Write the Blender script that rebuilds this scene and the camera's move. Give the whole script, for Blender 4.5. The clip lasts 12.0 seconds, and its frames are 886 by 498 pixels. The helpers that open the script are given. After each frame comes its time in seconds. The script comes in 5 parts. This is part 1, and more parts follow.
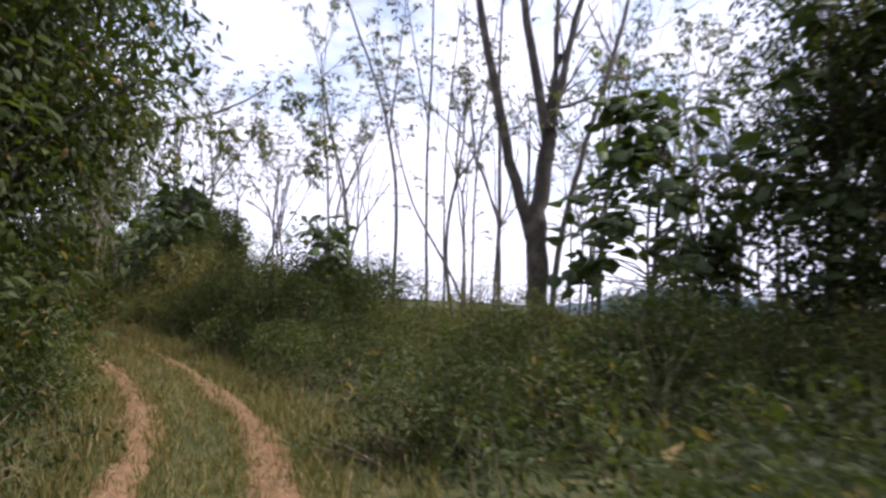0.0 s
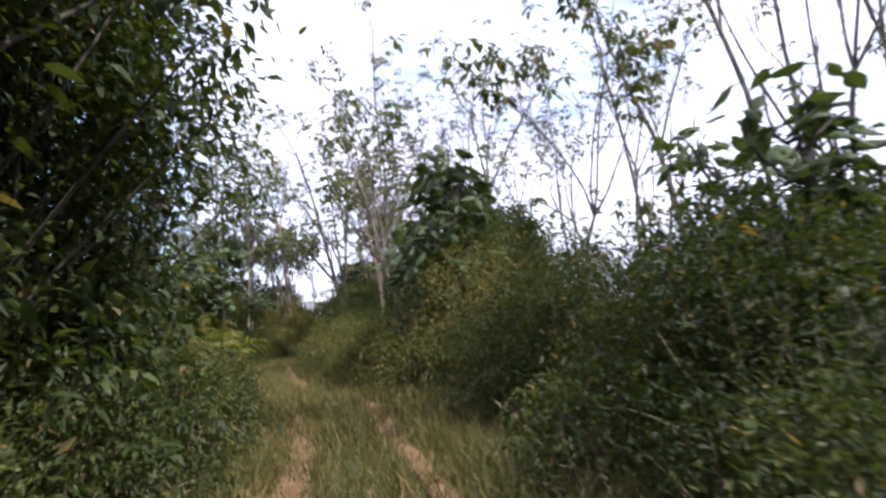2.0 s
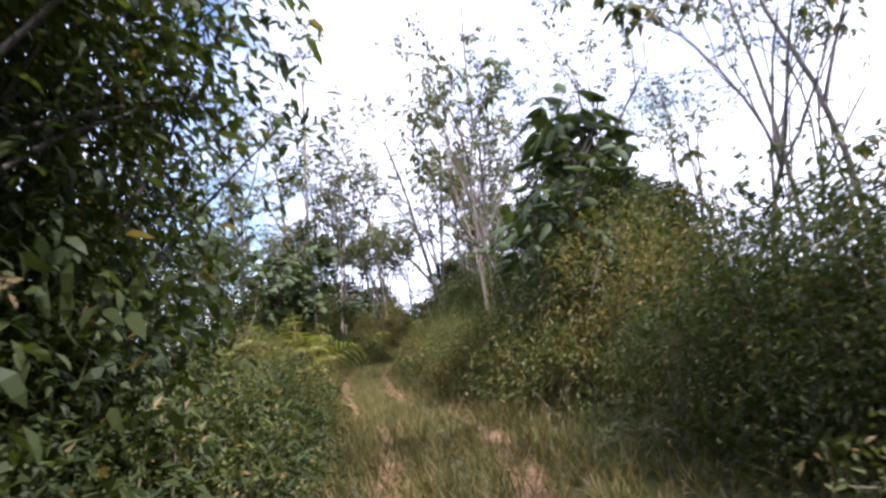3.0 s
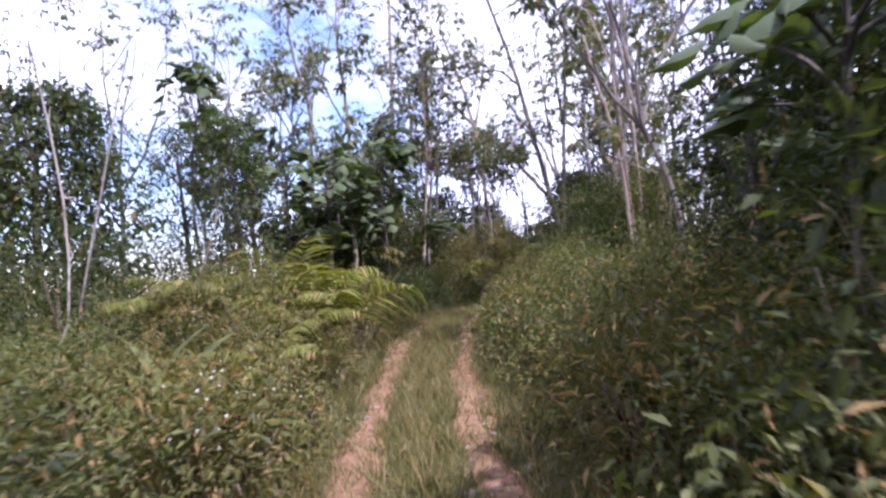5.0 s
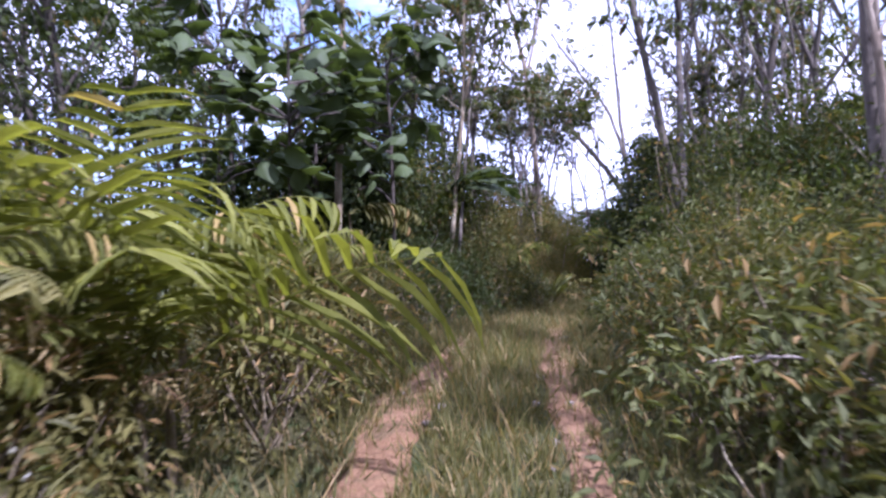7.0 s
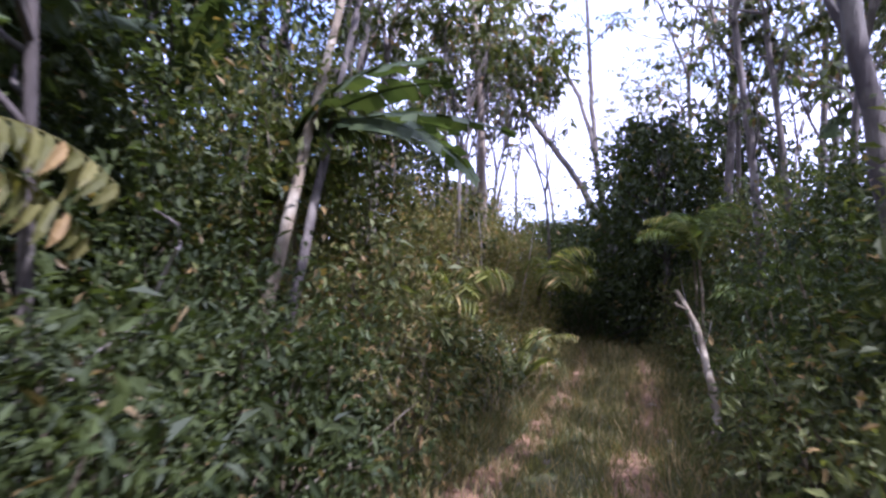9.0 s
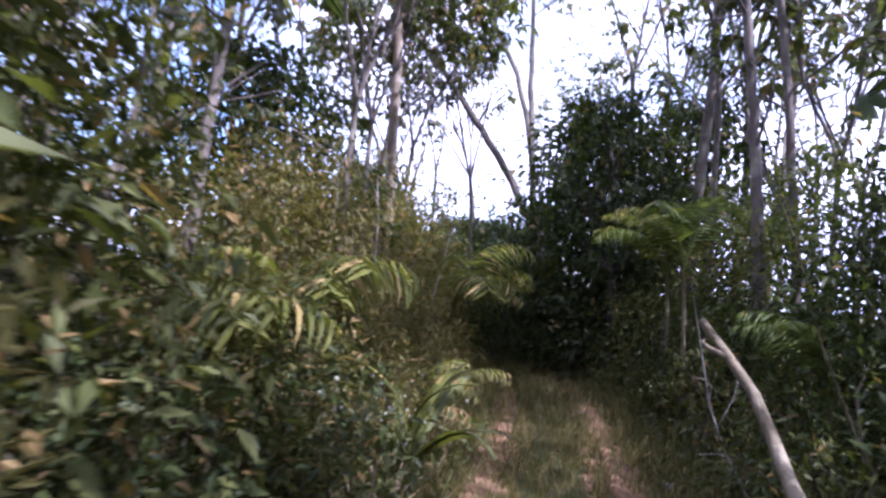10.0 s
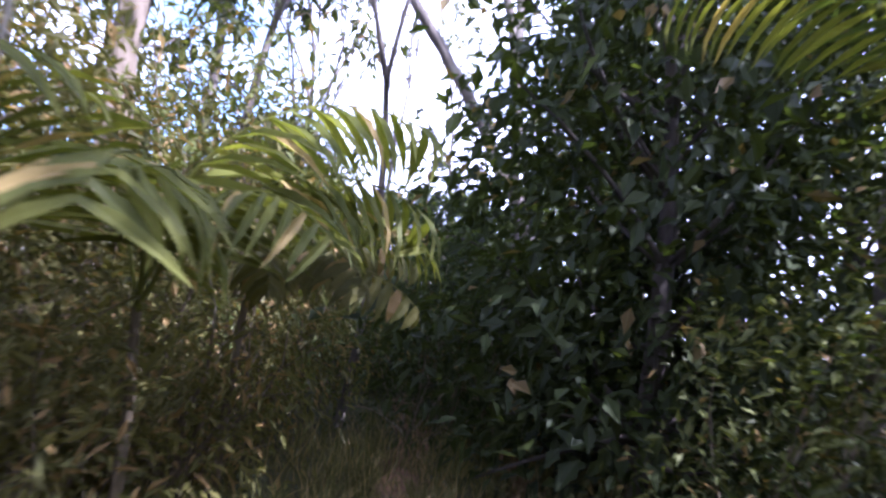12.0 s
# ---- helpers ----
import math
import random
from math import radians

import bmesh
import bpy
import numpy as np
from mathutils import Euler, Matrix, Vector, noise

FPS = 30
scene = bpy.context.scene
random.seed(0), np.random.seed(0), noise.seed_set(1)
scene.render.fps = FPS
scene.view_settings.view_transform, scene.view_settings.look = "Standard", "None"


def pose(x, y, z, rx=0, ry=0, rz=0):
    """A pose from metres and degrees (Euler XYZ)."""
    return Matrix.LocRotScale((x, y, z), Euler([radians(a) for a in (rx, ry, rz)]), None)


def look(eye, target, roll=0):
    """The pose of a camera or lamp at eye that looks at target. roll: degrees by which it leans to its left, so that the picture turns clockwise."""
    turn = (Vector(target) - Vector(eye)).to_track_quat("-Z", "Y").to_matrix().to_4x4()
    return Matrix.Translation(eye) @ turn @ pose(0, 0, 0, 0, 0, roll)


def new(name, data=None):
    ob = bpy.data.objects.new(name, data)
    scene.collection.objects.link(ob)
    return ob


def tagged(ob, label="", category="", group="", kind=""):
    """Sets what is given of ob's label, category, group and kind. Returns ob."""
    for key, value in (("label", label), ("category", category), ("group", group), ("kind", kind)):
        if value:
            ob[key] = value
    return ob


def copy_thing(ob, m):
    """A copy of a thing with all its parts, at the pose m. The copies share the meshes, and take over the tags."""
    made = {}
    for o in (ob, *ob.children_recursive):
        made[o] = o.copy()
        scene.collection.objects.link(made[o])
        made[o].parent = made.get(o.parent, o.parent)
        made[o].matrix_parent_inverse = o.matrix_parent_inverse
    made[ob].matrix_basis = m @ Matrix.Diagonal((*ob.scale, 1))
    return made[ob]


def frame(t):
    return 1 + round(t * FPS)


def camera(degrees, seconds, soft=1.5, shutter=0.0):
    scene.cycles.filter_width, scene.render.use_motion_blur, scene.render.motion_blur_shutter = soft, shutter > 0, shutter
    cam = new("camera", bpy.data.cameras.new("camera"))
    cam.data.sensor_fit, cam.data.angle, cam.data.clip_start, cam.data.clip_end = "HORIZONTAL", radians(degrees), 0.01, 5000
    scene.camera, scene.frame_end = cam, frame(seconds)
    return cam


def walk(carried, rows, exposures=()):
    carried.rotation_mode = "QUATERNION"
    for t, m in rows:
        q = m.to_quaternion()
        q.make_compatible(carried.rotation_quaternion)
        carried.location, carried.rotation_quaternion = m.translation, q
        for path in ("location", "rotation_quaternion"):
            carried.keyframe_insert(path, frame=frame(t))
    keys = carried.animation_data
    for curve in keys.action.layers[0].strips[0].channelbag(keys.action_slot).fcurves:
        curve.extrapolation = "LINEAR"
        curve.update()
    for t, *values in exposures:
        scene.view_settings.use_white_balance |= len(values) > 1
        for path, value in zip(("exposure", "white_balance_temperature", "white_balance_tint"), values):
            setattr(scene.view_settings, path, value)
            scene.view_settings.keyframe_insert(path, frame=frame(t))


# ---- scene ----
cam = camera(72.9, 12.0, soft=2.6, shutter=0.25)
PATH = [
    (0, (0.663, -0.231, 1.727), (0.511, 1.757, 1.878), 2.9),
    (0.5, (-0.299, 2.283, 1.700), (-0.714, 4.235, 1.834), 3.0),
    (1, (-1.214, 4.522, 1.634), (-1.866, 6.410, 1.732), 0.9),
    (1.5, (-2.156, 6.267, 1.574), (-2.989, 8.084, 1.648), -4.3),
    (2, (-3.258, 7.753, 1.602), (-4.274, 9.463, 1.816), -6.6),
    (2.5, (-4.330, 9.057, 1.632), (-5.510, 10.644, 1.932), -5.6),
    (3, (-5.397, 10.083, 1.526), (-6.662, 11.611, 1.787), -7.9),
    (3.5, (-6.402, 11.024, 1.463), (-7.760, 12.480, 1.649), -7.4),
    (3.7, (-6.843, 11.493, 1.423), (-8.228, 12.924, 1.600), -8.5),
    (5.3, (-11.184, 16.606, 1.754), (-12.787, 17.802, 1.789), -4.9),
    (5.5, (-11.868, 17.009, 1.668), (-13.469, 18.207, 1.701), -3.6),
    (6, (-13.489, 18.047, 1.444), (-15.102, 19.228, 1.479), -3.0),
    (6.5, (-15.137, 19.069, 1.400), (-16.752, 20.248, 1.437), -1.7),
    (6.7, (-15.588, 19.441, 1.352), (-17.206, 20.616, 1.398), -2.7),
    (8.3, (-20.323, 23.347, 1.810), (-21.900, 24.577, 1.836), -0.3),
    (8.5, (-20.803, 23.854, 1.846), (-22.347, 25.124, 1.876), -0.5),
    (9, (-22.273, 25.390, 1.785), (-23.728, 26.761, 1.853), 0.4),
    (9.5, (-23.418, 26.754, 1.771), (-24.791, 28.203, 1.889), 1.4),
    (10, (-24.572, 28.239, 1.695), (-25.819, 29.800, 1.786), 4.7),
    (10.5, (-25.453, 29.906, 1.505), (-26.578, 31.556, 1.621), 5.8),
    (11, (-26.152, 31.544, 1.416), (-27.238, 33.219, 1.536), 5.5),
    (11.5, (-26.779, 33.031, 1.433), (-27.924, 34.664, 1.578), 7.5),
    (12, (-27.675, 34.649, 1.433), (-28.939, 36.190, 1.605), 7.8),
]
walk(cam, [(t, look(eye, target, roll)) for t, eye, target, roll in PATH],
     exposures=((0, 0.7, 5800, 21), (0.5, 0.45, 5800, 22), (1, 0.4, 5750, 22), (1.5, 0.65, 5700, 22), (2.2, 1.12, 5600, 21), (3.7, 1.38, 5450, 30), (5.3, 1.42, 5200, 39), (8.3, 1.6, 4900, 40), (10, 1.8, 5000, 38), (11, 1.95, 5000, 37), (11.5, 2.2, 4950, 37), (12, 2.6, 4900, 37)))

# ---- world, sun ----
SUN_AZ, SUN_EL = radians(-84), radians(54)   # azimuth from +y, to the left; elevation
world = bpy.data.worlds.new("sky_world")
scene.world = world
world.use_nodes = True
wn, wl = world.node_tree.nodes, world.node_tree.links
wn.clear()
w_out, w_bg = wn.new("ShaderNodeOutputWorld"), wn.new("ShaderNodeBackground")
w_sky = wn.new("ShaderNodeTexSky")
w_sky.sky_type, w_sky.sun_disc = "NISHITA", False
w_sky.sun_elevation, w_sky.sun_rotation = SUN_EL, -SUN_AZ
w_sky.air_density, w_sky.dust_density = 1.3, 0.3
w_co, w_map = wn.new("ShaderNodeTexCoord"), wn.new("ShaderNodeMapping")
w_map.inputs["Scale"].default_value = (1.0, 1.0, 2.2)
w_map.inputs["Location"].default_value = (3.7, 1.2, 0.4)
w_noise = wn.new("ShaderNodeTexNoise")
w_noise.inputs["Scale"].default_value, w_noise.inputs["Detail"].default_value = 2.1, 7
w_noise.inputs["Roughness"].default_value = 0.58
w_ramp = wn.new("ShaderNodeValToRGB")
w_ramp.color_ramp.elements[0].position, w_ramp.color_ramp.elements[1].position = 0.3, 0.5
w_mix = wn.new("ShaderNodeMix")
w_mix.data_type = "RGBA"
w_mix.inputs["B"].default_value = (9.0, 8.95, 9.6, 1)
wl.new(w_co.outputs["Generated"], w_map.inputs["Vector"])
wl.new(w_map.outputs["Vector"], w_noise.inputs["Vector"])
w_sep, w_add = wn.new("ShaderNodeSeparateXYZ"), wn.new("ShaderNodeMath")   # the haze thickens towards the sun
w_add.operation = "MULTIPLY_ADD"
w_add.inputs[1].default_value = 0.1
wl.new(w_co.outputs["Generated"], w_sep.inputs["Vector"])
wl.new(w_sep.outputs["X"], w_add.inputs[0])
wl.new(w_noise.outputs["Fac"], w_add.inputs[2])
wl.new(w_add.outputs["Value"], w_ramp.inputs["Fac"])
wl.new(w_ramp.outputs["Color"], w_mix.inputs["Factor"])
wl.new(w_sky.outputs["Color"], w_mix.inputs["A"])
wl.new(w_mix.outputs["Result"], w_bg.inputs["Color"])
w_bg.inputs["Strength"].default_value = 0.105
wl.new(w_bg.outputs["Background"], w_out.inputs["Surface"])

sun_data = bpy.data.lights.new("sun", "SUN")
sun_data.energy, sun_data.angle, sun_data.color = 4.2, radians(0.6), (1.0, 0.94, 0.84)
sun = new("sun", sun_data)
sun_way = Vector((-math.sin(SUN_AZ) * math.cos(SUN_EL), math.cos(SUN_AZ) * math.cos(SUN_EL), math.sin(SUN_EL)))
sun.matrix_world = look(sun_way * 60, (0, 0, 0))

# ---- materials ----


def material(name):
    m = bpy.data.materials.new(name)
    m.use_nodes = True
    n, l = m.node_tree.nodes, m.node_tree.links
    return m, n, l, n["Principled BSDF"], n["Material Output"]


def mixed(n, l, fac, a, b, kind="MIX"):
    x = n.new("ShaderNodeMix")
    x.data_type, x.blend_type = "RGBA", kind
    for key, v in (("Factor", fac), ("A", a), ("B", b)):
        if isinstance(v, (int, float)):
            x.inputs[key].default_value = v if key == "Factor" else (v, v, v, 1)
        elif isinstance(v, tuple):
            x.inputs[key].default_value = (*v, 1)
        else:
            l.new(v, x.inputs[key])
    return x.outputs["Result"]


def noised(n, l, scale, detail=4, low=0.35, high=0.65, stretch=None):
    co, tex, ramp = n.new("ShaderNodeTexCoord"), n.new("ShaderNodeTexNoise"), n.new("ShaderNodeValToRGB")
    tex.inputs["Scale"].default_value, tex.inputs["Detail"].default_value = scale, detail
    src = co.outputs["Object"]
    if stretch:
        mp = n.new("ShaderNodeMapping")
        mp.inputs["Scale"].default_value = stretch
        l.new(src, mp.inputs["Vector"])
        src = mp.outputs["Vector"]
    l.new(src, tex.inputs["Vector"])
    ramp.color_ramp.elements[0].position, ramp.color_ramp.elements[1].position = low, high
    l.new(tex.outputs["Fac"], ramp.inputs["Fac"])
    return ramp.outputs["Color"]


def leaf_material(name, dark, light, dry, dry_share=0.06, thin=0.35, gloss=0.42):
    """Leaf: each blade has its own green, some are dry; light passes through it."""
    m, n, l, p, out = material(name)
    geo, info = n.new("ShaderNodeNewGeometry"), n.new("ShaderNodeObjectInfo")
    col = mixed(n, l, geo.outputs["Random Per Island"], dark, light)
    tone = n.new("ShaderNodeMapRange")
    tone.inputs["To Min"].default_value, tone.inputs["To Max"].default_value = 0.75, 1.25
    l.new(info.outputs["Random"], tone.inputs["Value"])
    mul = n.new("ShaderNodeVectorMath")
    mul.operation = "SCALE"
    l.new(col, mul.inputs[0])
    l.new(tone.outputs["Result"], mul.inputs["Scale"])
    white = n.new("ShaderNodeTexWhiteNoise")
    white.noise_dimensions = "1D"
    l.new(geo.outputs["Random Per Island"], white.inputs["W"])
    less = n.new("ShaderNodeMath")
    less.operation = "LESS_THAN"
    less.inputs[1].default_value = dry_share
    l.new(white.outputs["Value"], less.inputs[0])
    col = mixed(n, l, less.outputs["Value"], mul.outputs["Vector"], dry)
    col = mixed(n, l, noised(n, l, 3.0, 3, 0.3, 0.75), col, (0.75, 0.78, 0.6), "MULTIPLY")
    l.new(col, p.inputs["Base Color"])
    p.inputs["Roughness"].default_value = gloss + 0.08
    p.inputs["Specular IOR Level"].default_value = 0.22
    tr, mx = n.new("ShaderNodeBsdfTranslucent"), n.new("ShaderNodeMixShader")
    l.new(mixed(n, l, 1.0, col, (1.3, 1.35, 0.45), "MULTIPLY"), tr.inputs["Color"])
    mx.inputs["Fac"].default_value = thin
    l.new(p.outputs["BSDF"], mx.inputs[1])
    l.new(tr.outputs["BSDF"], mx.inputs[2])
    l.new(mx.outputs["Shader"], out.inputs["Surface"])
    return m


def bark_material(name, dark, light, patch, rough=0.85):
    m, n, l, p, out = material(name)
    col = mixed(n, l, noised(n, l, 6.0, 6, 0.35, 0.65, (1, 1, 0.35)), dark, light)
    col = mixed(n, l, noised(n, l, 2.2, 5, 0.52, 0.64), col, patch)
    l.new(col, p.inputs["Base Color"])
    p.inputs["Roughness"].default_value = rough
    bump = n.new("ShaderNodeBump")
    bump.inputs["Strength"].default_value, bump.inputs["Distance"].default_value = 0.6, 0.02
    l.new(noised(n, l, 22.0, 5, 0.3, 0.7, (1, 1, 0.25)), bump.inputs["Height"])
    l.new(bump.outputs["Normal"], p.inputs["Normal"])
    return m


# LEAF_DARK: dark foliage, its colour lowered further to hold the forest's shade
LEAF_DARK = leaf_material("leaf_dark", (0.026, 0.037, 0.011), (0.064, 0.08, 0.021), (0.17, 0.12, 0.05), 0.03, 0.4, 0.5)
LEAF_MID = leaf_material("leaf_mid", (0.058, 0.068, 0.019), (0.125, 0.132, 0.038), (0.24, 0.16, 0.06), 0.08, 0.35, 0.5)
LEAF_DRY = leaf_material("leaf_dry", (0.082, 0.082, 0.023), (0.185, 0.162, 0.05), (0.29, 0.19, 0.08), 0.14, 0.35, 0.5)
LEAF_LIME = leaf_material("leaf_lime", (0.09, 0.1, 0.018), (0.19, 0.192, 0.036), (0.34, 0.25, 0.09), 0.14, 0.42, 0.55)
# LEAF_SHADE: palm green with shade in the colour, beside the sunlit LEAF_LIME
LEAF_SHADE = leaf_material("leaf_shade", (0.06, 0.085, 0.018), (0.12, 0.145, 0.034), (0.24, 0.18, 0.07), 0.05, 0.4, 0.5)
LEAF_RUBBER = leaf_material("leaf_rubber", (0.06, 0.074, 0.032), (0.118, 0.128, 0.055), (0.22, 0.14, 0.08), 0.1, 0.35, 0.4)
LEAF_BIG = leaf_material("leaf_big", (0.04, 0.06, 0.025), (0.085, 0.11, 0.042), (0.35, 0.24, 0.11), 0.04, 0.3, 0.5)
LEAF_STRAW = leaf_material("leaf_straw", (0.28, 0.2, 0.09), (0.46, 0.36, 0.19), (0.3, 0.18, 0.1), 0.2, 0.25, 0.6)
GRASS = leaf_material("grass_blade", (0.07, 0.073, 0.022), (0.15, 0.136, 0.045), (0.3, 0.215, 0.1), 0.24, 0.35, 0.5)
SEED_WHITE = leaf_material("seed_white", (0.3, 0.29, 0.24), (0.46, 0.44, 0.38), (0.5, 0.42, 0.3), 0.1, 0.3, 0.8)
BARK_GREY = bark_material("bark_grey", (0.06, 0.048, 0.036), (0.125, 0.102, 0.076), (0.18, 0.155, 0.115))
BARK_PALE = bark_material("bark_pale", (0.14, 0.105, 0.066), (0.25, 0.2, 0.14), (0.33, 0.28, 0.2))
BARK_DARK = bark_material("bark_dark", (0.032, 0.025, 0.017), (0.066, 0.052, 0.036), (0.1, 0.086, 0.06))
STEM = bark_material("stem_brown", (0.09, 0.07, 0.035), (0.17, 0.13, 0.07), (0.22, 0.19, 0.12))
STEM_GREEN = bark_material("stem_green", (0.1, 0.11, 0.03), (0.17, 0.17, 0.05), (0.24, 0.19, 0.08), 0.5)
DEADWOOD = bark_material("deadwood", (0.22, 0.18, 0.14), (0.36, 0.32, 0.26), (0.13, 0.11, 0.08))


def earth(name, base, light, litter):
    m, n, l, p, out = material(name)
    col = mixed(n, l, noised(n, l, 0.8, 6, 0.3, 0.7), base, light)
    col = mixed(n, l, noised(n, l, 7.0, 6, 0.5, 0.66), col, litter)
    col = mixed(n, l, noised(n, l, 45.0, 3, 0.3, 0.7), col, (0.72, 0.7, 0.68), "MULTIPLY")
    l.new(col, p.inputs["Base Color"])
    p.inputs["Roughness"].default_value = 0.95
    p.inputs["Specular IOR Level"].default_value = 0.08
    bump = n.new("ShaderNodeBump")
    bump.inputs["Strength"].default_value, bump.inputs["Distance"].default_value = 0.8, 0.04
    l.new(noised(n, l, 14.0, 8, 0.25, 0.75), bump.inputs["Height"])
    l.new(bump.outputs["Normal"], p.inputs["Normal"])
    return m


SOIL = earth("leaf_litter_soil", (0.052, 0.056, 0.022), (0.095, 0.085, 0.036), (0.04, 0.058, 0.018))
LATERITE = earth("red_laterite", (0.175, 0.1, 0.05), (0.245, 0.148, 0.082), (0.13, 0.09, 0.045))
STONE = earth("pale_stone", (0.4, 0.33, 0.27), (0.52, 0.46, 0.4), (0.3, 0.24, 0.18))
# the bluish grey is distance haze painted into the hill's colour
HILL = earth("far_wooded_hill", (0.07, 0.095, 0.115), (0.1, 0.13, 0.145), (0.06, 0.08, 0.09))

# ---- mesh helpers ----


def mesh(name, verts, faces, mat, smooth=False):
    me = bpy.data.meshes.new(name)
    me.from_pydata(np.asarray(verts, float).reshape(-1, 3).tolist(), [], [list(map(int, f)) for f in faces])
    me.materials.append(mat)
    if smooth:
        me.shade_smooth()
    me.update()
    return me


def part(name, data, parent, label="", m=None):
    ob = new(name, data)
    ob.parent = parent
    if m is not None:
        ob.matrix_basis = m
    return tagged(ob, label) if label else ob


def unit(v):
    v = np.asarray(v, float)
    return v / np.maximum(np.linalg.norm(v, axis=-1, keepdims=True), 1e-9)


class Soup:
    """Gathers tubes and leaves into one mesh."""

    def __init__(self):
        self.v, self.f, self.count = [], [], 0

    def add(self, verts, faces):
        verts = np.asarray(verts, float).reshape(-1, 3)
        self.v.append(verts)
        self.f.extend((np.asarray(faces) + self.count).tolist())
        self.count += len(verts)

    def tube(self, points, radii, sides=6):
        p = np.asarray(points, float)
        d = unit(np.gradient(p, axis=0))
        side = unit(np.cross(d, np.where(np.abs(d[:, 2:]) > 0.9, [[1.0, 0, 0]], [[0, 0, 1.0]])))
        up = np.cross(side, d)
        a = np.arange(sides) * 2 * np.pi / sides
        ring = np.cos(a)[None, :, None] * side[:, None] + np.sin(a)[None, :, None] * up[:, None]
        v = p[:, None] + ring * np.asarray(radii, float)[:, None, None]
        k = len(p)
        faces = [[i * sides + j, i * sides + (j + 1) % sides, (i + 1) * sides + (j + 1) % sides, (i + 1) * sides + j]
                 for i in range(k - 1) for j in range(sides)]
        self.add(v, faces)
        self.f.append([self.count - 1 - j for j in range(sides)])

    def leaves(self, pos, way, normal, length, width, shape):
        tv, tf = shape
        x = unit(way)
        y = unit(np.cross(normal, x))
        z = np.cross(x, y)
        n = len(pos)
        length, width = np.broadcast_to(length, n)[:, None, None], np.broadcast_to(width, n)[:, None, None]
        v = (pos[:, None] + length * (tv[None, :, 0:1] * x[:, None] + tv[None, :, 2:3] * z[:, None])
             + width * tv[None, :, 1:2] * y[:, None])
        faces = (tf[None] + (np.arange(n) * len(tv))[:, None, None]).reshape(-1, tf.shape[1])
        self.add(v, faces)

    def mesh(self, name, mat, smooth=False):
        return mesh(name, np.concatenate(self.v), self.f, mat, smooth)


SMALL = (np.array([[0, 0, 0], [1, 0, -0.16], [0.42, 0.5, 0.05], [0.42, -0.5, 0.05]], float), np.array([[0, 1, 2], [0, 3, 1]]))
OVAL = (np.array([[0, 0, 0], [0.28, 0.46, 0.05], [0.28, -0.46, 0.05], [0.68, 0.36, -0.03], [0.68, -0.36, -0.03], [1, 0, -0.2]], float),
        np.array([[0, 2, 1], [1, 2, 4], [1, 4, 3], [3, 4, 5]]))
DROOP = (np.array([[0, 0, 0], [0.45, 0.5, 0.02], [0.45, -0.5, 0.02], [0.8, 0.32, -0.2], [0.8, -0.32, -0.2], [1, 0, -0.42]], float),
         np.array([[0, 2, 1], [1, 2, 4], [1, 4, 3], [3, 4, 5]]))
BLADE = (np.array([[0, 0.5, 0], [0, -0.5, 0], [0.55, 0.4, -0.08], [0.55, -0.4, -0.08], [1, 0, -0.32]], float),
         np.array([[0, 1, 3], [0, 3, 2], [2, 3, 4]]))


def bend(a, b, sag, k, rng):
    t = np.linspace(0, 1, k)[:, None]
    p = np.asarray(a) * (1 - t) + np.asarray(b) * t
    off = rng.normal(0, 1, 3) * sag
    return p + off * (t * (1 - t) * 4)


# ---- plan: the track and the ground ----
TRACK = np.array([(1.6, -14, 0.1), (0.9, -7, 0.12), (0.0, 0.0, 0.13), (-1.2, 4.0, 0.11), (-3.2, 7.7, 0.1), (-6.3, 11.4, 0.13), (-11.2, 16.4, 0.27),
                  (-13.6, 18.1, 0.0), (-15.5, 19.3, -0.1), (-18.2, 21.5, 0.06), (-20.6, 23.6, 0.36), (-22.4, 25.5, 0.31), (-24.5, 28.3, 0.22), (-25.5, 30.0, 0.03),
                  (-26.2, 31.6, -0.06), (-28.0, 35.0, -0.04), (-29.8, 37.9, -0.1), (-33.0, 42.0, -0.3), (-38.0, 47.0, -0.6)])


def smooth_line(points, step=0.4):
    p = np.asarray(points, float)
    for _ in range(3):
        q, r = 0.75 * p[:-1] + 0.25 * p[1:], 0.25 * p[:-1] + 0.75 * p[1:]
        p = np.concatenate([p[:1], np.stack([q, r], 1).reshape(-1, 3), p[-1:]])
    s = np.r_[0, np.cumsum(np.hypot(*np.diff(p[:, :2], axis=0).T))]
    t = np.arange(0, s[-1], step)
    return np.stack([np.interp(t, s, p[:, k]) for k in range(3)], 1)


LINE3 = smooth_line(TRACK)
LINE = LINE3[:, :2]


def off_track(x, y):
    return np.sqrt(((LINE[None] - np.stack([np.ravel(x), np.ravel(y)], 1)[:, None]) ** 2).sum(-1)).min(1)


def ground_height(x, y):
    """The track's own rises and dips, spread to both sides, with banks and small waves."""
    x, y = np.ravel(x).astype(float), np.ravel(y).astype(float)
    d2 = ((LINE[None] - np.stack([x, y], 1)[:, None]) ** 2).sum(-1)
    d = np.sqrt(d2.min(1))
    w = np.exp(-(d2 - d2.min(1, keepdims=True)) / (1.0 + d[:, None] * 2.5))
    base = (w * LINE3[None, :, 2]).sum(1) / w.sum(1)
    rise = 0.16 * np.clip((d - 1.3) / 1.5, 0, 1)
    wave = 0.07 * np.sin(x * 0.7 + 1.3) * np.cos(y * 0.6) + 0.04 * np.sin(x * 1.9 - y * 1.4)
    far = np.hypot(x + 15, y - 20)
    return base + rise + wave * np.clip(d / 3, 0.12, 1) - 0.05 * np.clip(far - 45, 0, 400) ** 0.9


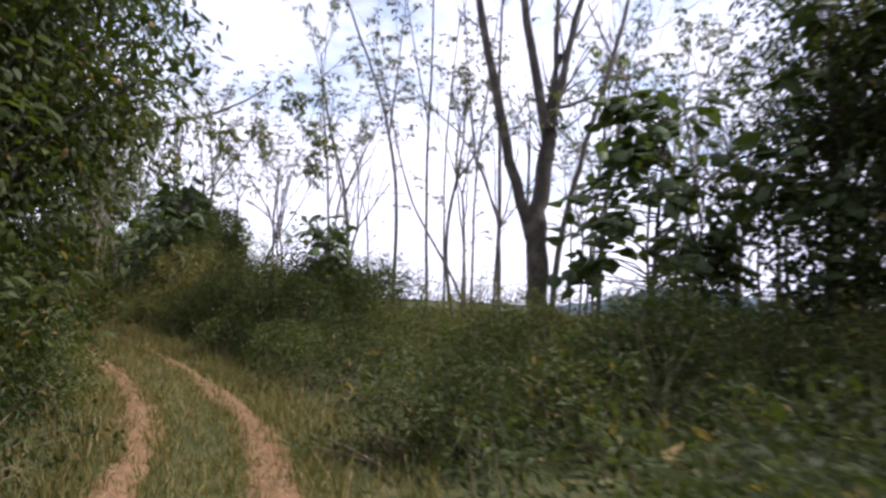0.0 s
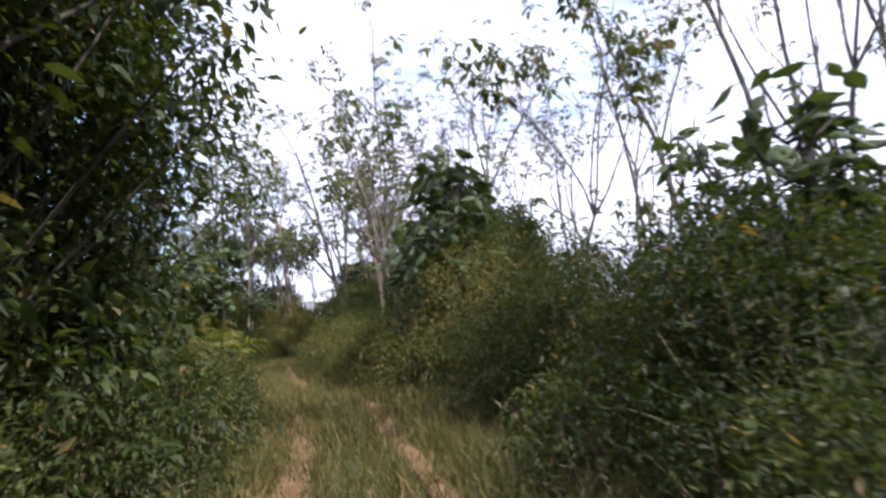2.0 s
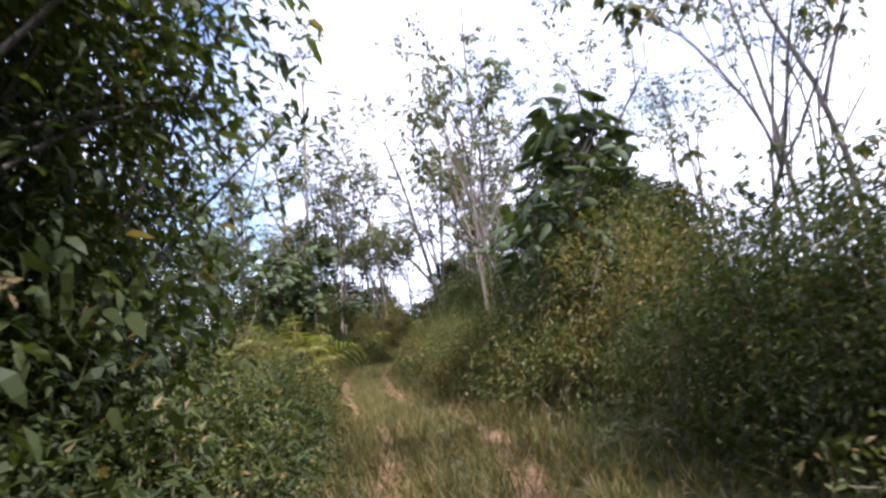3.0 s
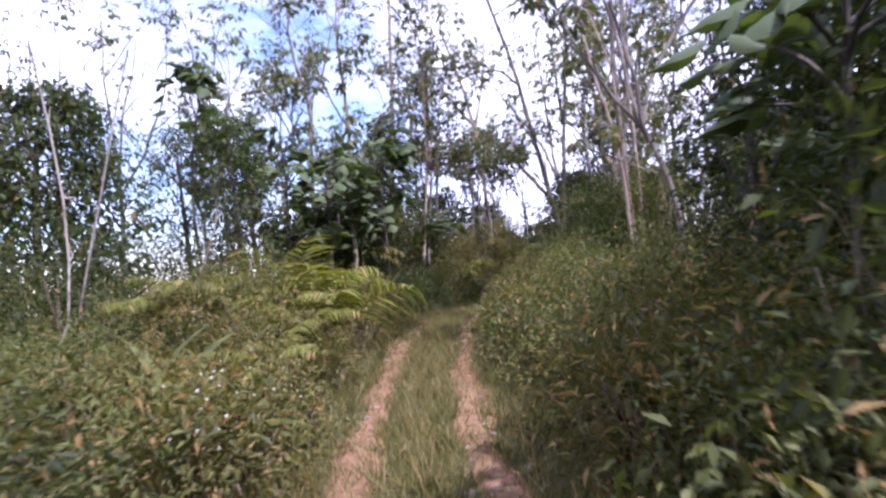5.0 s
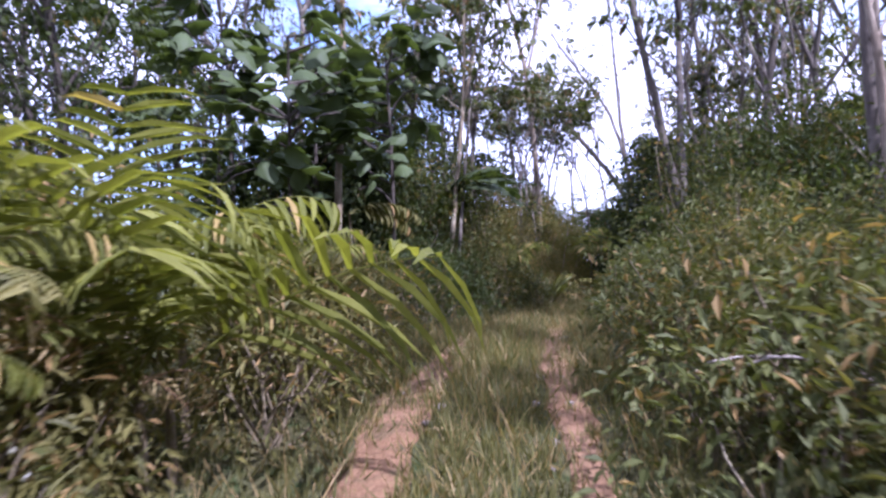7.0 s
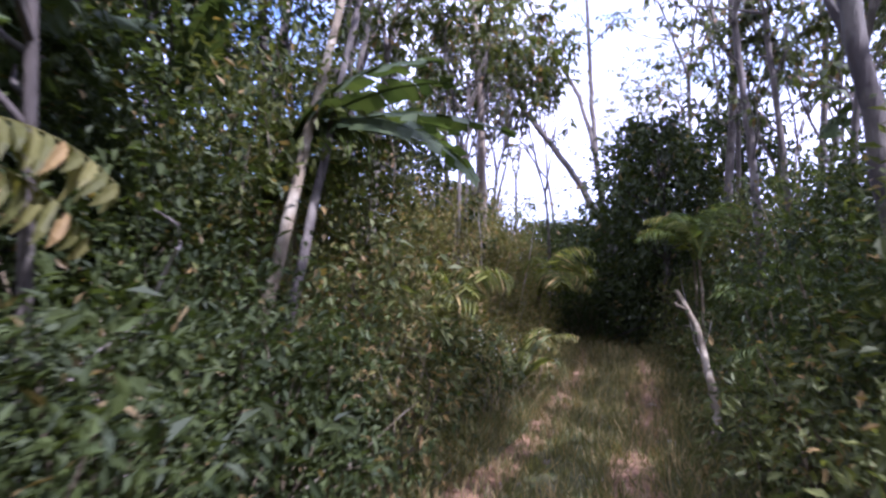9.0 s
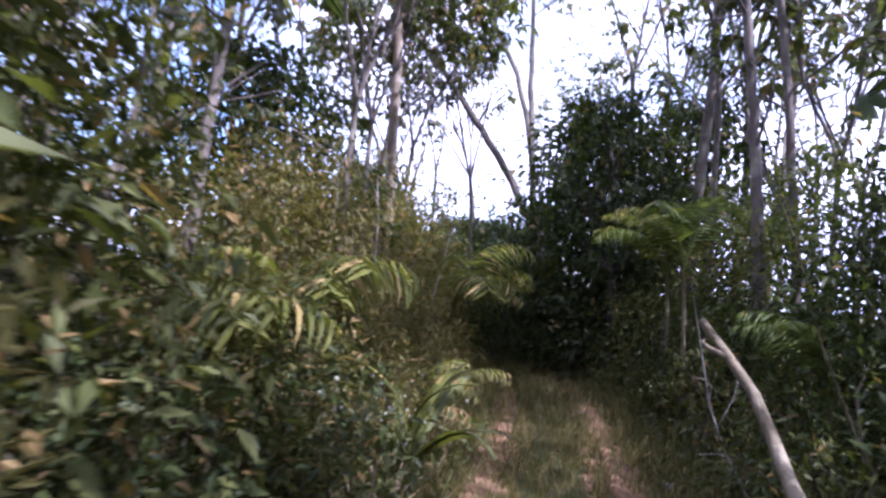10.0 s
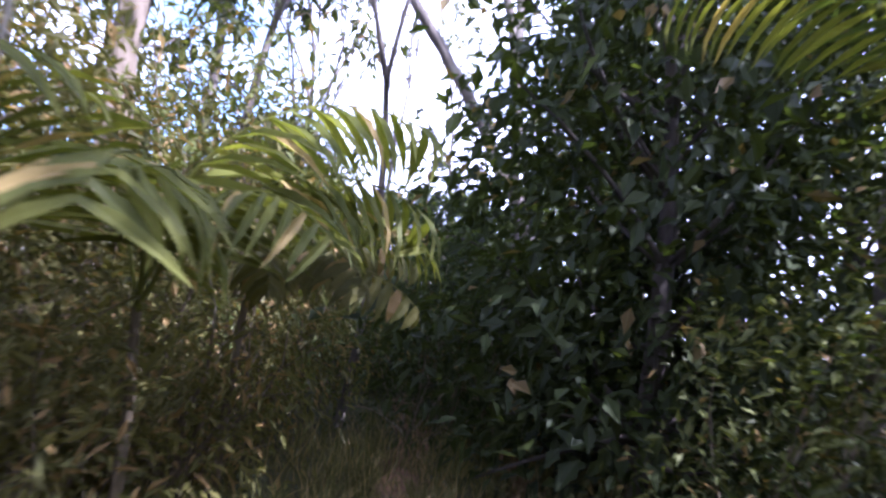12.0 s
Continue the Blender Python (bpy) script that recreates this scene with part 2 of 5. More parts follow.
def axis(lo, hi, step):
    inner = np.arange(lo, hi + step, step)
    outer = np.array([3, 8, 18, 40, 90, 200, 500, 1200.0])
    return np.r_[lo - outer[::-1], inner, hi + outer]


gx, gy = axis(-48, 26, 0.45), axis(-16, 58, 0.45)
GX, GY = np.meshgrid(gx, gy)
gz = np.concatenate([ground_height(GX[i], GY[i]) for i in range(len(gy))])
nx = len(gx)
ij = (np.arange(len(gy) - 1)[:, None] * nx + np.arange(nx - 1)[None]).ravel()
ground_faces = np.stack([ij, ij + 1, ij + nx + 1, ij + nx], 1)
ground = new("ground", mesh("ground", np.stack([GX.ravel(), GY.ravel(), gz], 1), ground_faces, SOIL, True))
tagged(ground, "forest soil with leaf litter and weeds", "ground", kind="structure")

# the bare wheel tracks, laid over the ground, with ragged edges
tang = unit(np.gradient(LINE, axis=0))
side = np.stack([tang[:, 1], -tang[:, 0]], 1)


def wheel_track(centre, half, seed):
    rng = np.random.RandomState(seed)
    n = len(LINE)
    wob = np.convolve(rng.normal(0, 0.5, n + 8), np.ones(5) / 5, "same")[4:-4]
    wob2 = np.convolve(rng.normal(0, 0.5, n + 8), np.ones(3) / 3, "same")[4:-4]
    cols = []
    for u in np.linspace(-1, 1, 7):
        o = centre + half * u * (1 + 1.3 * (wob if u > 0 else wob2) * min(1, abs(u) * 1.5))
        p = LINE + side * o[:, None]
        z = ground_height(p[:, 0], p[:, 1]) + 0.03 - 0.055 * abs(u) ** 3 + rng.normal(0, 0.004, n)
        cols.append(np.stack([p[:, 0], p[:, 1], z], 1))
    v = np.stack(cols, 1)
    i = (np.arange(n - 1)[:, None] * 7 + np.arange(6)[None]).ravel()
    return v, np.stack([i, i + 1, i + 8, i + 7], 1)


RUTS = []
for centre, seed in ((-0.58, 1), (0.58, 2)):
    v, f = wheel_track(centre, 0.26, seed)
    RUTS.append(tagged(new("dirt_track", mesh("dirt_track", v, f, LATERITE, True)), "bare reddish laterite wheel rut in the grass", "track",
                       "wheel ruts", "structure"))


def sit(x, y, sink=0.03):
    return float(ground_height(x, y)[0]) - sink


# ---- plants: templates ----


def leaf_clumps(rng, centres, out, per, spread, length, width, droop=0.35):
    n = len(centres) * per
    pos = np.repeat(centres, per, 0) + rng.normal(0, spread, (n, 3)) * [1, 1, 0.8]
    way = np.repeat(out, per, 0) * 0.7 + rng.normal(0, 0.65, (n, 3)) + [0, 0, -droop]
    nor = np.array([0, 0, 1.0]) + rng.normal(0, 0.45, (n, 3))
    scale = rng.uniform(0.6, 1.25, n)
    return pos, way, nor, length * scale, width * scale


def dome(rng, k, radius, height, low=0.08, shell=0.5):
    """Twig ends in an uneven dome."""
    a, u = rng.uniform(0, 2 * np.pi, k), rng.uniform(low, 1, k)
    lobes = 1 + 0.25 * np.sin(3 * a + rng.uniform(0, 6)) + 0.15 * np.sin(5 * a + rng.uniform(0, 6))
    r = radius * np.sqrt(np.clip(1 - (0.93 * u) ** 2.4, 0.02, 1)) * rng.uniform(shell, 1, k) * lobes
    z = height * u * rng.uniform(0.85, 1.12, k)
    c = np.stack([r * np.cos(a), r * np.sin(a), z], 1)
    return c, unit(c - [0, 0, height * 0.35])


def shrub(name, seed, radius, height, twigs, per, length, width, leaf, stems=10, droop=0.35, low=0.08):
    """A shrub: an Empty at its base with stems and foliage."""
    rng = np.random.RandomState(seed)
    top = new(name)
    c, out = dome(rng, twigs, radius, height, low)
    wood, green = Soup(), Soup()
    for i in rng.choice(twigs, stems, False):
        base = rng.normal(0, 0.08 * radius, 3) * [1, 1, 0]
        wood.tube(bend(base, c[i], 0.07 * height, 5, rng), np.linspace(0.006 * height + 0.008, 0.004, 5), 5)
    green.leaves(*leaf_clumps(rng, c, out, per, 0.07 + 0.05 * radius, length, width, droop), SMALL)
    tagged(part("brushwood", wood.mesh("brushwood", STEM, True), top), kind="stuff")
    part("foliage", green.mesh("foliage", leaf), top)
    return top


def grow(rng, tree, start, way, length, radius, depth, ends, upward=0.25, spread=0.5):
    """A limb that splits; twig ends go to ends."""
    k = 5 if depth > 1 else 4
    pts, p, d = [np.asarray(start, float)], np.asarray(start, float), unit(way)
    for _ in range(k - 1):
        d = unit(d + rng.normal(0, 0.09, 3) + [0, 0, 0.05 * upward])
        p = p + d * length / (k - 1)
        pts.append(p)
    tree.tube(pts, np.linspace(radius, radius * 0.6, k), 7 if depth > 2 else (5 if depth > 1 else 4))
    if depth == 0:
        ends.append((p, d))
        return
    for _ in range(rng.randint(2, 4)):
        q = pts[rng.randint(max(1, k - 3), k)]
        a = unit(d + rng.normal(0, spread, 3) + [0, 0, upward])
        grow(rng, tree, q, a, length * rng.uniform(0.55, 0.8), radius * 0.5, depth - 1, ends, upward, spread)
    if depth == 1:
        ends.append((p, d))


def rubber_tree(name, seed, height, radius, fork, limbs=3, leafy=1.0, bark=None, lean=(0, 0), spread=0.32, curve=0.25, depth=3):
    """A slender plantation tree: trunk, ascending limbs, sparse tufts of drooping leaves."""
    rng = np.random.RandomState(seed)
    bark = bark or BARK_GREY
    top = new(name)
    trunk, limb, green = Soup(), Soup(), Soup()
    end = np.array([lean[0], lean[1], fork])
    pts = bend((0, 0, -0.15), end, curve, 9, rng)
    pts[:, 2] = np.linspace(-0.15, fork, 9)
    rad = np.linspace(radius, radius * 0.72, 9)
    rad[0] *= 1.35
    trunk.tube(pts, rad, 10)
    ends = []
    d0 = unit(pts[-1] - pts[-3])
    a0 = rng.uniform(0, 6.28)
    for i in range(limbs):
        a = a0 + i * 2 * np.pi / limbs + rng.normal(0, 0.3)
        w = unit(d0 + spread * np.array([np.cos(a), np.sin(a), 0]) * rng.uniform(0.6, 1.3))
        grow(rng, limb, pts[-1] - d0 * 0.05, w, (height - fork) * rng.uniform(0.42, 0.6), radius * 0.6, depth, ends, 0.35, 0.42)
    for i in range(rng.randint(1, 4)):
        q = pts[rng.randint(5, 8)]
        a = rng.uniform(0, 6.28)
        grow(rng, limb, q, (np.cos(a), np.sin(a), rng.uniform(0.3, 1.1)), 1.6, radius * 0.25, 1, ends, 0.2, 0.4)
    part("trunk", trunk.mesh("trunk", bark, True), top)
    tagged(part("branchwork", limb.mesh("branchwork", bark, True), top), kind="stuff")
    if leafy > 0:
        tufts(rng, green, ends, leafy)
        part("crown", green.mesh("crown", LEAF_RUBBER), top)
    return top


def shaped_tree(label, x, y, seed, leafy, bark, twig, limbs):
    """A tree with given limbs: the first rises from the ground, the others branch off."""
    rng = np.random.RandomState(seed)
    z0 = sit(x, y, 0.1)
    top = new("rubber_tree")
    top.matrix_basis = pose(x, y, z0)
    twigs, green, ends = Soup(), Soup(), []
    for n, (points, r0, r1) in enumerate(limbs):
        p = np.array(points, float) - [0, 0, z0]
        if n == 0:
            p = np.concatenate([[[p[0, 0], p[0, 1], 0.0]], p[p[:, 2] > 0.25]])
        k = 4 * (len(p) - 1) + 1
        t, u = np.arange(len(p)), np.linspace(0, len(p) - 1, k)
        q = np.stack([np.interp(u, t, p[:, a]) for a in range(3)], 1)
        for _ in range(2):
            q[1:-1] = 0.25 * q[:-2] + 0.5 * q[1:-1] + 0.25 * q[2:]
        q[1:-1] += rng.normal(0, 0.12 * r0, (k - 2, 3))
        wood = Soup()
        rad = np.linspace(r0, r1, k)
        if n == 0:
            rad[0] *= 1.25
        wood.tube(q, rad, 10 if r0 > 0.06 else 7)
        if n == 0:
            trunk = part("trunk", wood.mesh("trunk", bark, True), top)
        else:
            part("limb", wood.mesh("limb", bark, True), trunk)
        d = unit(q[-1] - q[-3])
        for i in range(3):
            w = unit(d + rng.normal(0, 0.35, 3) + [0, 0, 0.2])
            grow(rng, twigs, q[-1], w, 2.2 * twig * rng.uniform(0.8, 1.3), r1 * 0.6, 2, ends, 0.3, 0.42)
        for i in range(4):
            j = rng.randint(k // 2, k - 1)
            a = rng.uniform(0, 6.28)
            grow(rng, twigs, q[j], (np.cos(a), np.sin(a), rng.uniform(0.3, 1.2)), 1.3 * twig * rng.uniform(0.6, 1.2), min(0.025, r1 * 0.5), 1, ends, 0.3, 0.45)
    tagged(part("branchwork", twigs.mesh("branchwork", bark, True), top), kind="stuff")
    tufts(rng, green, ends, leafy)
    if green.count:
        part("crown", green.mesh("crown", LEAF_RUBBER), top)
    return tagged(top, label, "tree", "plantation trees")


def tufts(rng, green, ends, leafy, per=8):
    """Drooping leaf tufts at twig ends."""
    keep = [e for e in ends if rng.rand() < leafy * 1.2]
    if not keep:
        return
    c = np.array([e[0] for e in keep] + [e[0] - e[1] * 0.35 for e in keep])
    n = len(c) * per
    a = rng.uniform(0, 6.28, n)
    fan = np.stack([np.cos(a), np.sin(a), rng.uniform(-0.55, 0.12, n)], 1)
    pos = np.repeat(c + rng.normal(0, 0.1, c.shape), per, 0) + fan * rng.uniform(0.02, 0.09, (n, 1)) + rng.normal(0, 0.02, (n, 3))
    sc = np.repeat(rng.uniform(0.75, 1.25, len(c)), per) * rng.uniform(0.8, 1.1, n)
    green.leaves(pos, fan, np.array([0, 0, 1.0]) + rng.normal(0, 0.12, (n, 3)), 0.22 * sc, 0.09 * sc, DROOP)


def leafy_tree(name, seed, height, radius, twigs, per, leaf, low=0.04, length=0.17, width=0.07, bark=None, droop=0.6, shape=None):
    """A tree clothed in leaves nearly to the ground."""
    rng = np.random.RandomState(seed)
    top = new(name)
    trunk, limb, green = Soup(), Soup(), Soup()
    pts = bend((0, 0, -0.15), (rng.normal(0, 0.3), rng.normal(0, 0.3), height * 0.92), 0.25, 9, rng)
    trunk.tube(pts, np.linspace(0.05 + 0.012 * height, 0.03, 9), 9)
    a, u = rng.uniform(0, 2 * np.pi, twigs), rng.uniform(low, 1, twigs)
    lob = 1 + 0.3 * np.sin(2 * a + 5 * u + rng.uniform(0, 6)) * np.cos(7 * u + rng.uniform(0, 6))
    r = radius * lob * np.clip(np.sin(np.pi * (0.14 + 0.82 * u)), 0.15, 1) ** 0.6 * rng.uniform(0.35, 1, twigs)
    mid = np.stack([np.interp(u * height, pts[:, 2], pts[:, k]) for k in (0, 1)], 1)
    c = np.stack([mid[:, 0] + r * np.cos(a), mid[:, 1] + r * np.sin(a), u * height], 1)
    out = unit(np.stack([np.cos(a), np.sin(a), 0.2 * np.ones(twigs)], 1))
    for i in rng.choice(twigs, min(46, twigs), False):
        q = pts[np.clip(int(u[i] * 8 - 1), 1, 8)]
        limb.tube(bend(q, c[i], 0.15, 5, rng), np.linspace(0.035, 0.008, 5), 5)
    green.leaves(*leaf_clumps(rng, c, out, per, 0.17, length, width, droop), SMALL if shape is None else shape)
    part("trunk", trunk.mesh("trunk", bark or BARK_DARK, True), top)
    tagged(part("branchwork", limb.mesh("branchwork", bark or BARK_DARK, True), top), kind="stuff")
    part("crown", green.mesh("crown", leaf), top)
    return top


def round_leaf(seed, length, width, mat, lobes=0):
    """A large soft leaf with a folded midrib and hanging margins, on its stalk."""
    rng = np.random.RandomState(seed)
    s = Soup()
    k, m = 7, 4
    u, w = np.meshgrid(np.linspace(0, 1, k), np.linspace(-1, 1, 2 * m + 1), indexing="ij")
    prof = np.clip(np.sin(np.pi * np.clip(u, 0.015, 0.995) ** 0.62), 0.02, 1) ** 0.8 * (1 + 0.06 * np.sin(9 * u + 4 * np.abs(w)))
    x = u * length
    y = w * prof * width / 2
    z = -0.35 * length * u ** 2 + 0.1 * width * np.abs(w) - 0.35 * width * w ** 2 * prof + rng.normal(0, 0.006, u.shape)
    n = 2 * m + 1
    ii = (np.arange(k - 1)[:, None] * n + np.arange(n - 1)[None]).ravel()
    s.add(np.stack([x, y, z], -1), np.stack([ii, ii + 1, ii + n + 1, ii + n], 1))
    s.tube(bend((-0.35 * length, 0, -0.1 * length), (0.05 * length, 0, 0), 0.01, 4, rng), [0.008, 0.007, 0.006, 0.005], 5)
    return s.mesh("leaf", mat, True)


def strap_leaf(seed, length, width, mat, arch=0.5, torn=True):
    """A long ginger or banana leaf, arching, with torn margins."""
    rng = np.random.RandomState(seed)
    s = Soup()
    k = 15
    u = np.linspace(0, 1, k)
    ang = 0.9 - 2.2 * arch * u
    cx = np.r_[0, np.cumsum(np.cos(ang[:-1]))] * length / (k - 1)
    cz = np.r_[0, np.cumsum(np.sin(ang[:-1]))] * length / (k - 1)
    prof = width / 2 * np.clip(np.sin(np.pi * np.clip(u * 0.93 + 0.06, 0, 0.99)), 0.06, 1) ** 0.6
    for sgn in (1, -1):
        for i in range(k - 1):
            g = rng.uniform(0.75, 1.0, 2) if torn else np.ones(2)
            lag = 0.25 * prof[i]
            a, b = (cx[i], 0, cz[i]), (cx[i + 1], 0, cz[i + 1])
            dz = -0.2 * prof[i] + (rng.normal(0, 0.02) if torn else 0)
            c = (cx[i + 1] + lag, sgn * prof[i + 1] * g[1], cz[i + 1] + dz)
            d = (cx[i] + lag, sgn * prof[i] * g[0], cz[i] + dz)
            s.add([a, b, c, d], [[0, 1, 2, 3] if sgn < 0 else [3, 2, 1, 0]])
    s.tube(np.stack([cx, 0 * cx, cz - 0.004], 1)[::2], np.linspace(0.016, 0.004, len(cx[::2])), 5)
    return s.mesh("leaf", mat)


def frond_mesh(seed, length, pairs, leaflet, width, mat, rise=1.0, fall=1.9, hang=0.35):
    """A feather leaf: an arched midrib with paired leaflets."""
    rng = np.random.RandomState(seed)
    s = Soup()
    k = 14
    u = np.linspace(0, 1, k)
    ang = rise - fall * u ** 1.2
    x = np.r_[0, np.cumsum(np.cos(ang[:-1]))] * length / (k - 1)
    z = np.r_[0, np.cumsum(np.sin(ang[:-1]))] * length / (k - 1)
    s.tube(np.stack([x, 0.02 * np.sin(3 * u), z], 1), np.linspace(0.013, 0.003, k), 5)
    t = np.linspace(0.22, 1.0, pairs)
    base = np.stack([np.interp(t, u, x), np.zeros(pairs), np.interp(t, u, z)], 1)
    a = np.interp(t, u, ang)
    fwd = np.stack([np.cos(a), 0 * a, np.sin(a)], 1)
    up = np.stack([-np.sin(a), 0 * a, np.cos(a)], 1)
    size = leaflet * (0.45 + 0.75 * np.sin(np.pi * (0.12 + 0.78 * t))) * 0.85
    for sgn in (1, -1):
        way = fwd * 0.55 + np.array([0, sgn * 0.9, 0]) - up * (hang * rng.uniform(0.4, 1.3, (pairs, 1))) + rng.normal(0, 0.07, (pairs, 3))
        s.leaves(base, way, up + rng.normal(0, 0.15, (pairs, 3)), size * rng.uniform(0.85, 1.1, pairs), width, FINE)
    return s.mesh("frond", mat)


FINE = (np.array([[0, 0.25, 0], [0, -0.25, 0], [0.35, 0.5, 0.02], [0.35, 0, -0.02], [0.35, -0.5, 0.02],
                  [0.72, 0.36, -0.08], [0.72, 0, -0.1], [0.72, -0.36, -0.08], [1, 0, -0.28]], float),
        np.array([[0, 1, 3, 2], [1, 4, 3, 3], [2, 3, 6, 5], [3, 4, 7, 6], [5, 6, 8, 8], [6, 7, 8, 8]]))
FINE = (FINE[0], np.array([[0, 1, 3], [0, 3, 2], [1, 4, 3], [2, 3, 6], [2, 6, 5], [3, 4, 7], [3, 7, 6], [5, 6, 8], [6, 7, 8]]))


def feather_plant(name, x, y, z0, fronds, meshes, seed, tilt=(0.0, 0.5), face=None, swing=3.14, size=1.0, stem=0.0, stalk=None):
    """A clump of feather leaves, each a part. face: the middle azimuth in degrees (0 is +x)."""
    rng = np.random.RandomState(seed)
    top = new(name)
    top.matrix_basis = pose(x, y, z0)
    if stem:
        s = Soup()
        s.tube(bend((0, 0, -0.1), (0, 0, stem), 0.04, 5, rng), np.linspace(0.034, 0.022, 5), 7)
        part("stem", s.mesh("stem", stalk or STEM, True), top)
    for i in range(fronds):
        a = (rng.uniform(-3.14, 3.14) if face is None else radians(face) + rng.uniform(-swing, swing))
        g = size * rng.uniform(0.8, 1.15)
        m = (Matrix.Translation((0, 0, stem + rng.uniform(-0.05, 0.12))) @ Matrix.Rotation(a, 4, "Z")
             @ Matrix.Rotation(-rng.uniform(*tilt), 4, "Y") @ Matrix.Rotation(rng.normal(0, 0.25), 4, "X") @ Matrix.Scale(g, 4))
        part("frond", meshes[rng.randint(len(meshes))], top, m=m)
    return top


def big_leaf_tree(name, x, y, height, radius, leaves, seed, low=0.35, meshes=None, trunk_r=0.06):
    """A tree of few limbs with very large soft leaves, each a part."""
    rng = np.random.RandomState(seed)
    top = new(name)
    top.matrix_basis = pose(x, y, sit(x, y))
    s = Soup()
    pts = bend((0, 0, -0.1), (rng.normal(0, 0.2), rng.normal(0, 0.2), height * 0.9), 0.2, 8, rng)
    s.tube(pts, np.linspace(trunk_r, 0.02, 8), 8)
    ends = []
    for i in range(max(5, leaves // 7)):
        u = rng.uniform(low, 1)
        q = np.array([np.interp(u * height * 0.9, pts[:, 2], pts[:, k]) for k in range(3)])
        a = rng.uniform(0, 6.28)
        r = radius * rng.uniform(0.35, 0.9) * (1.15 - 0.75 * max(0, u - 0.4))
        e = q + np.array([np.cos(a) * r, np.sin(a) * r, rng.uniform(0.1, 0.7)])
        s.tube(bend(q, e, 0.12, 5, rng), np.linspace(0.025, 0.012, 5), 5)
        ends.append((e, a))
    part("trunk", s.mesh("trunk", BARK_DARK, True), top)
    for i in range(leaves):
        e, a = ends[rng.randint(len(ends))]
        b = a + rng.normal(0, 1.1)
        m = (Matrix.Translation(e + rng.normal(0, 0.2, 3)) @ Matrix.Rotation(b, 4, "Z") @ Matrix.Rotation(rng.uniform(-0.3, 0.75), 4, "Y")
             @ Matrix.Rotation(rng.normal(0, 0.35), 4, "X") @ Matrix.Scale(rng.uniform(0.7, 1.2), 4))
        part("leaf", meshes[rng.randint(len(meshes))], top, m=m)
    return top


PLACED = []


def placed(template, x, y, turn, size, label="", tip=(0, 0), group=""):
    """Stand a copy of a template on the ground; the first use takes the template itself."""
    m = pose(x, y, sit(x, y), tip[0], tip[1], turn)
    if template["used"]:
        ob = copy_thing(template, m)
    else:
        ob, template["used"] = template, 1
        ob.matrix_basis = m
    if size != 1:
        ob.matrix_basis = m @ Matrix.Scale(size, 4)
    PLACED.append(ob)
    return tagged(ob, label, group=group)


def template(ob, label, category, group):
    ob["used"] = 0
    return tagged(ob, label, category, group)

# ---- the templates in use ----
KINDS = {}


def kind_of(key, obs):
    KINDS[key] = obs


UG = "undergrowth shrubs"
kind_of("weed", [template(shrub("weed_bush", 11 + i, 0.6, 0.95, 64, 10, 0.088, 0.034, LEAF_MID, 8), "low green weeds with small leaves", "weed", UG) for i in range(3)])
# the weed bush again, with shade in its leaf colour
kind_of("darkweed", [template(shrub("weed_bush", 15 + i, 0.6, 0.95, 64, 10, 0.085, 0.033, LEAF_DARK, 8), "low weeds with shade put into their dark green", "weed", UG) for i in range(2)])
kind_of("dryweed", [template(shrub("weed_bush", 21 + i, 0.6, 1.0, 60, 9, 0.11, 0.026, LEAF_DRY, 12, 0.2), "low yellowing weeds beside the track", "weed", UG) for i in range(3)])
kind_of("shrub", [template(shrub("shrub", 31 + i, 1.05, 2.0, 140, 11, 0.095, 0.034, LEAF_MID, 12), "green broadleaf shrub in the undergrowth", "shrub", UG) for i in range(3)])
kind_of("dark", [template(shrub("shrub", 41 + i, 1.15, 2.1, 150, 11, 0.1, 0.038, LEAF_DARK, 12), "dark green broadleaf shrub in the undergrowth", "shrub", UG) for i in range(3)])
kind_of("dry", [template(shrub("shrub", 51 + i, 1.0, 2.0, 140, 11, 0.1, 0.03, LEAF_DRY, 14, 0.5), "yellow-green shrub with many dry leaves", "shrub", UG) for i in range(3)])
kind_of("lime", [template(shrub("shrub", 56, 0.9, 1.7, 120, 7, 0.2, 0.045, LEAF_LIME, 14, 0.4), "sunlit lime-green shrub with narrow leaves", "shrub", UG)])
kind_of("tall", [template(shrub("tall_shrub", 61 + i, 1.6, 3.6, 300, 11, 0.12, 0.048, LEAF_MID, 16), "tall green broadleaf shrub behind the undergrowth", "shrub", "tall shrubs") for i in range(3)])
kind_of("talldark", [template(shrub("tall_shrub", 71 + i, 1.7, 3.6, 300, 11, 0.13, 0.055, LEAF_DARK, 16), "tall broadleaf shrub, deep shade put into its dark green", "shrub", "tall shrubs") for i in range(3)])
kind_of("talldry", [template(shrub("tall_shrub", 81 + i, 1.5, 3.4, 330, 9, 0.13, 0.042, LEAF_DRY, 18, 0.5), "tall olive shrub with hanging dry leaves", "shrub", "tall shrubs") for i in range(2)])
kind_of("leafy", [template(leafy_tree("leafy_tree", 91 + i, 8.5, 2.1, 900, 11, LEAF_DARK, 0.02, 0.145, 0.06, shape=OVAL), "dark tree clothed in leaves to the ground", "tree", "leafy trees") for i in range(2)])
kind_of("mound", [template(leafy_tree("leafy_tree", 95 + i, 5.6, 2.3, 820, 12, LEAF_DARK, 0.02, 0.18, 0.09), "rounded dark evergreen tree", "tree", "leafy trees") for i in range(2)])
kind_of("canopy", [template(leafy_tree("leafy_tree", 98 + i, 9.5, 2.8, 800, 11, LEAF_DARK, 0.34, 0.145, 0.06, shape=OVAL), "dark tree with a crown hanging over the track", "tree", "leafy trees") for i in range(2)])
RT = "plantation trees"
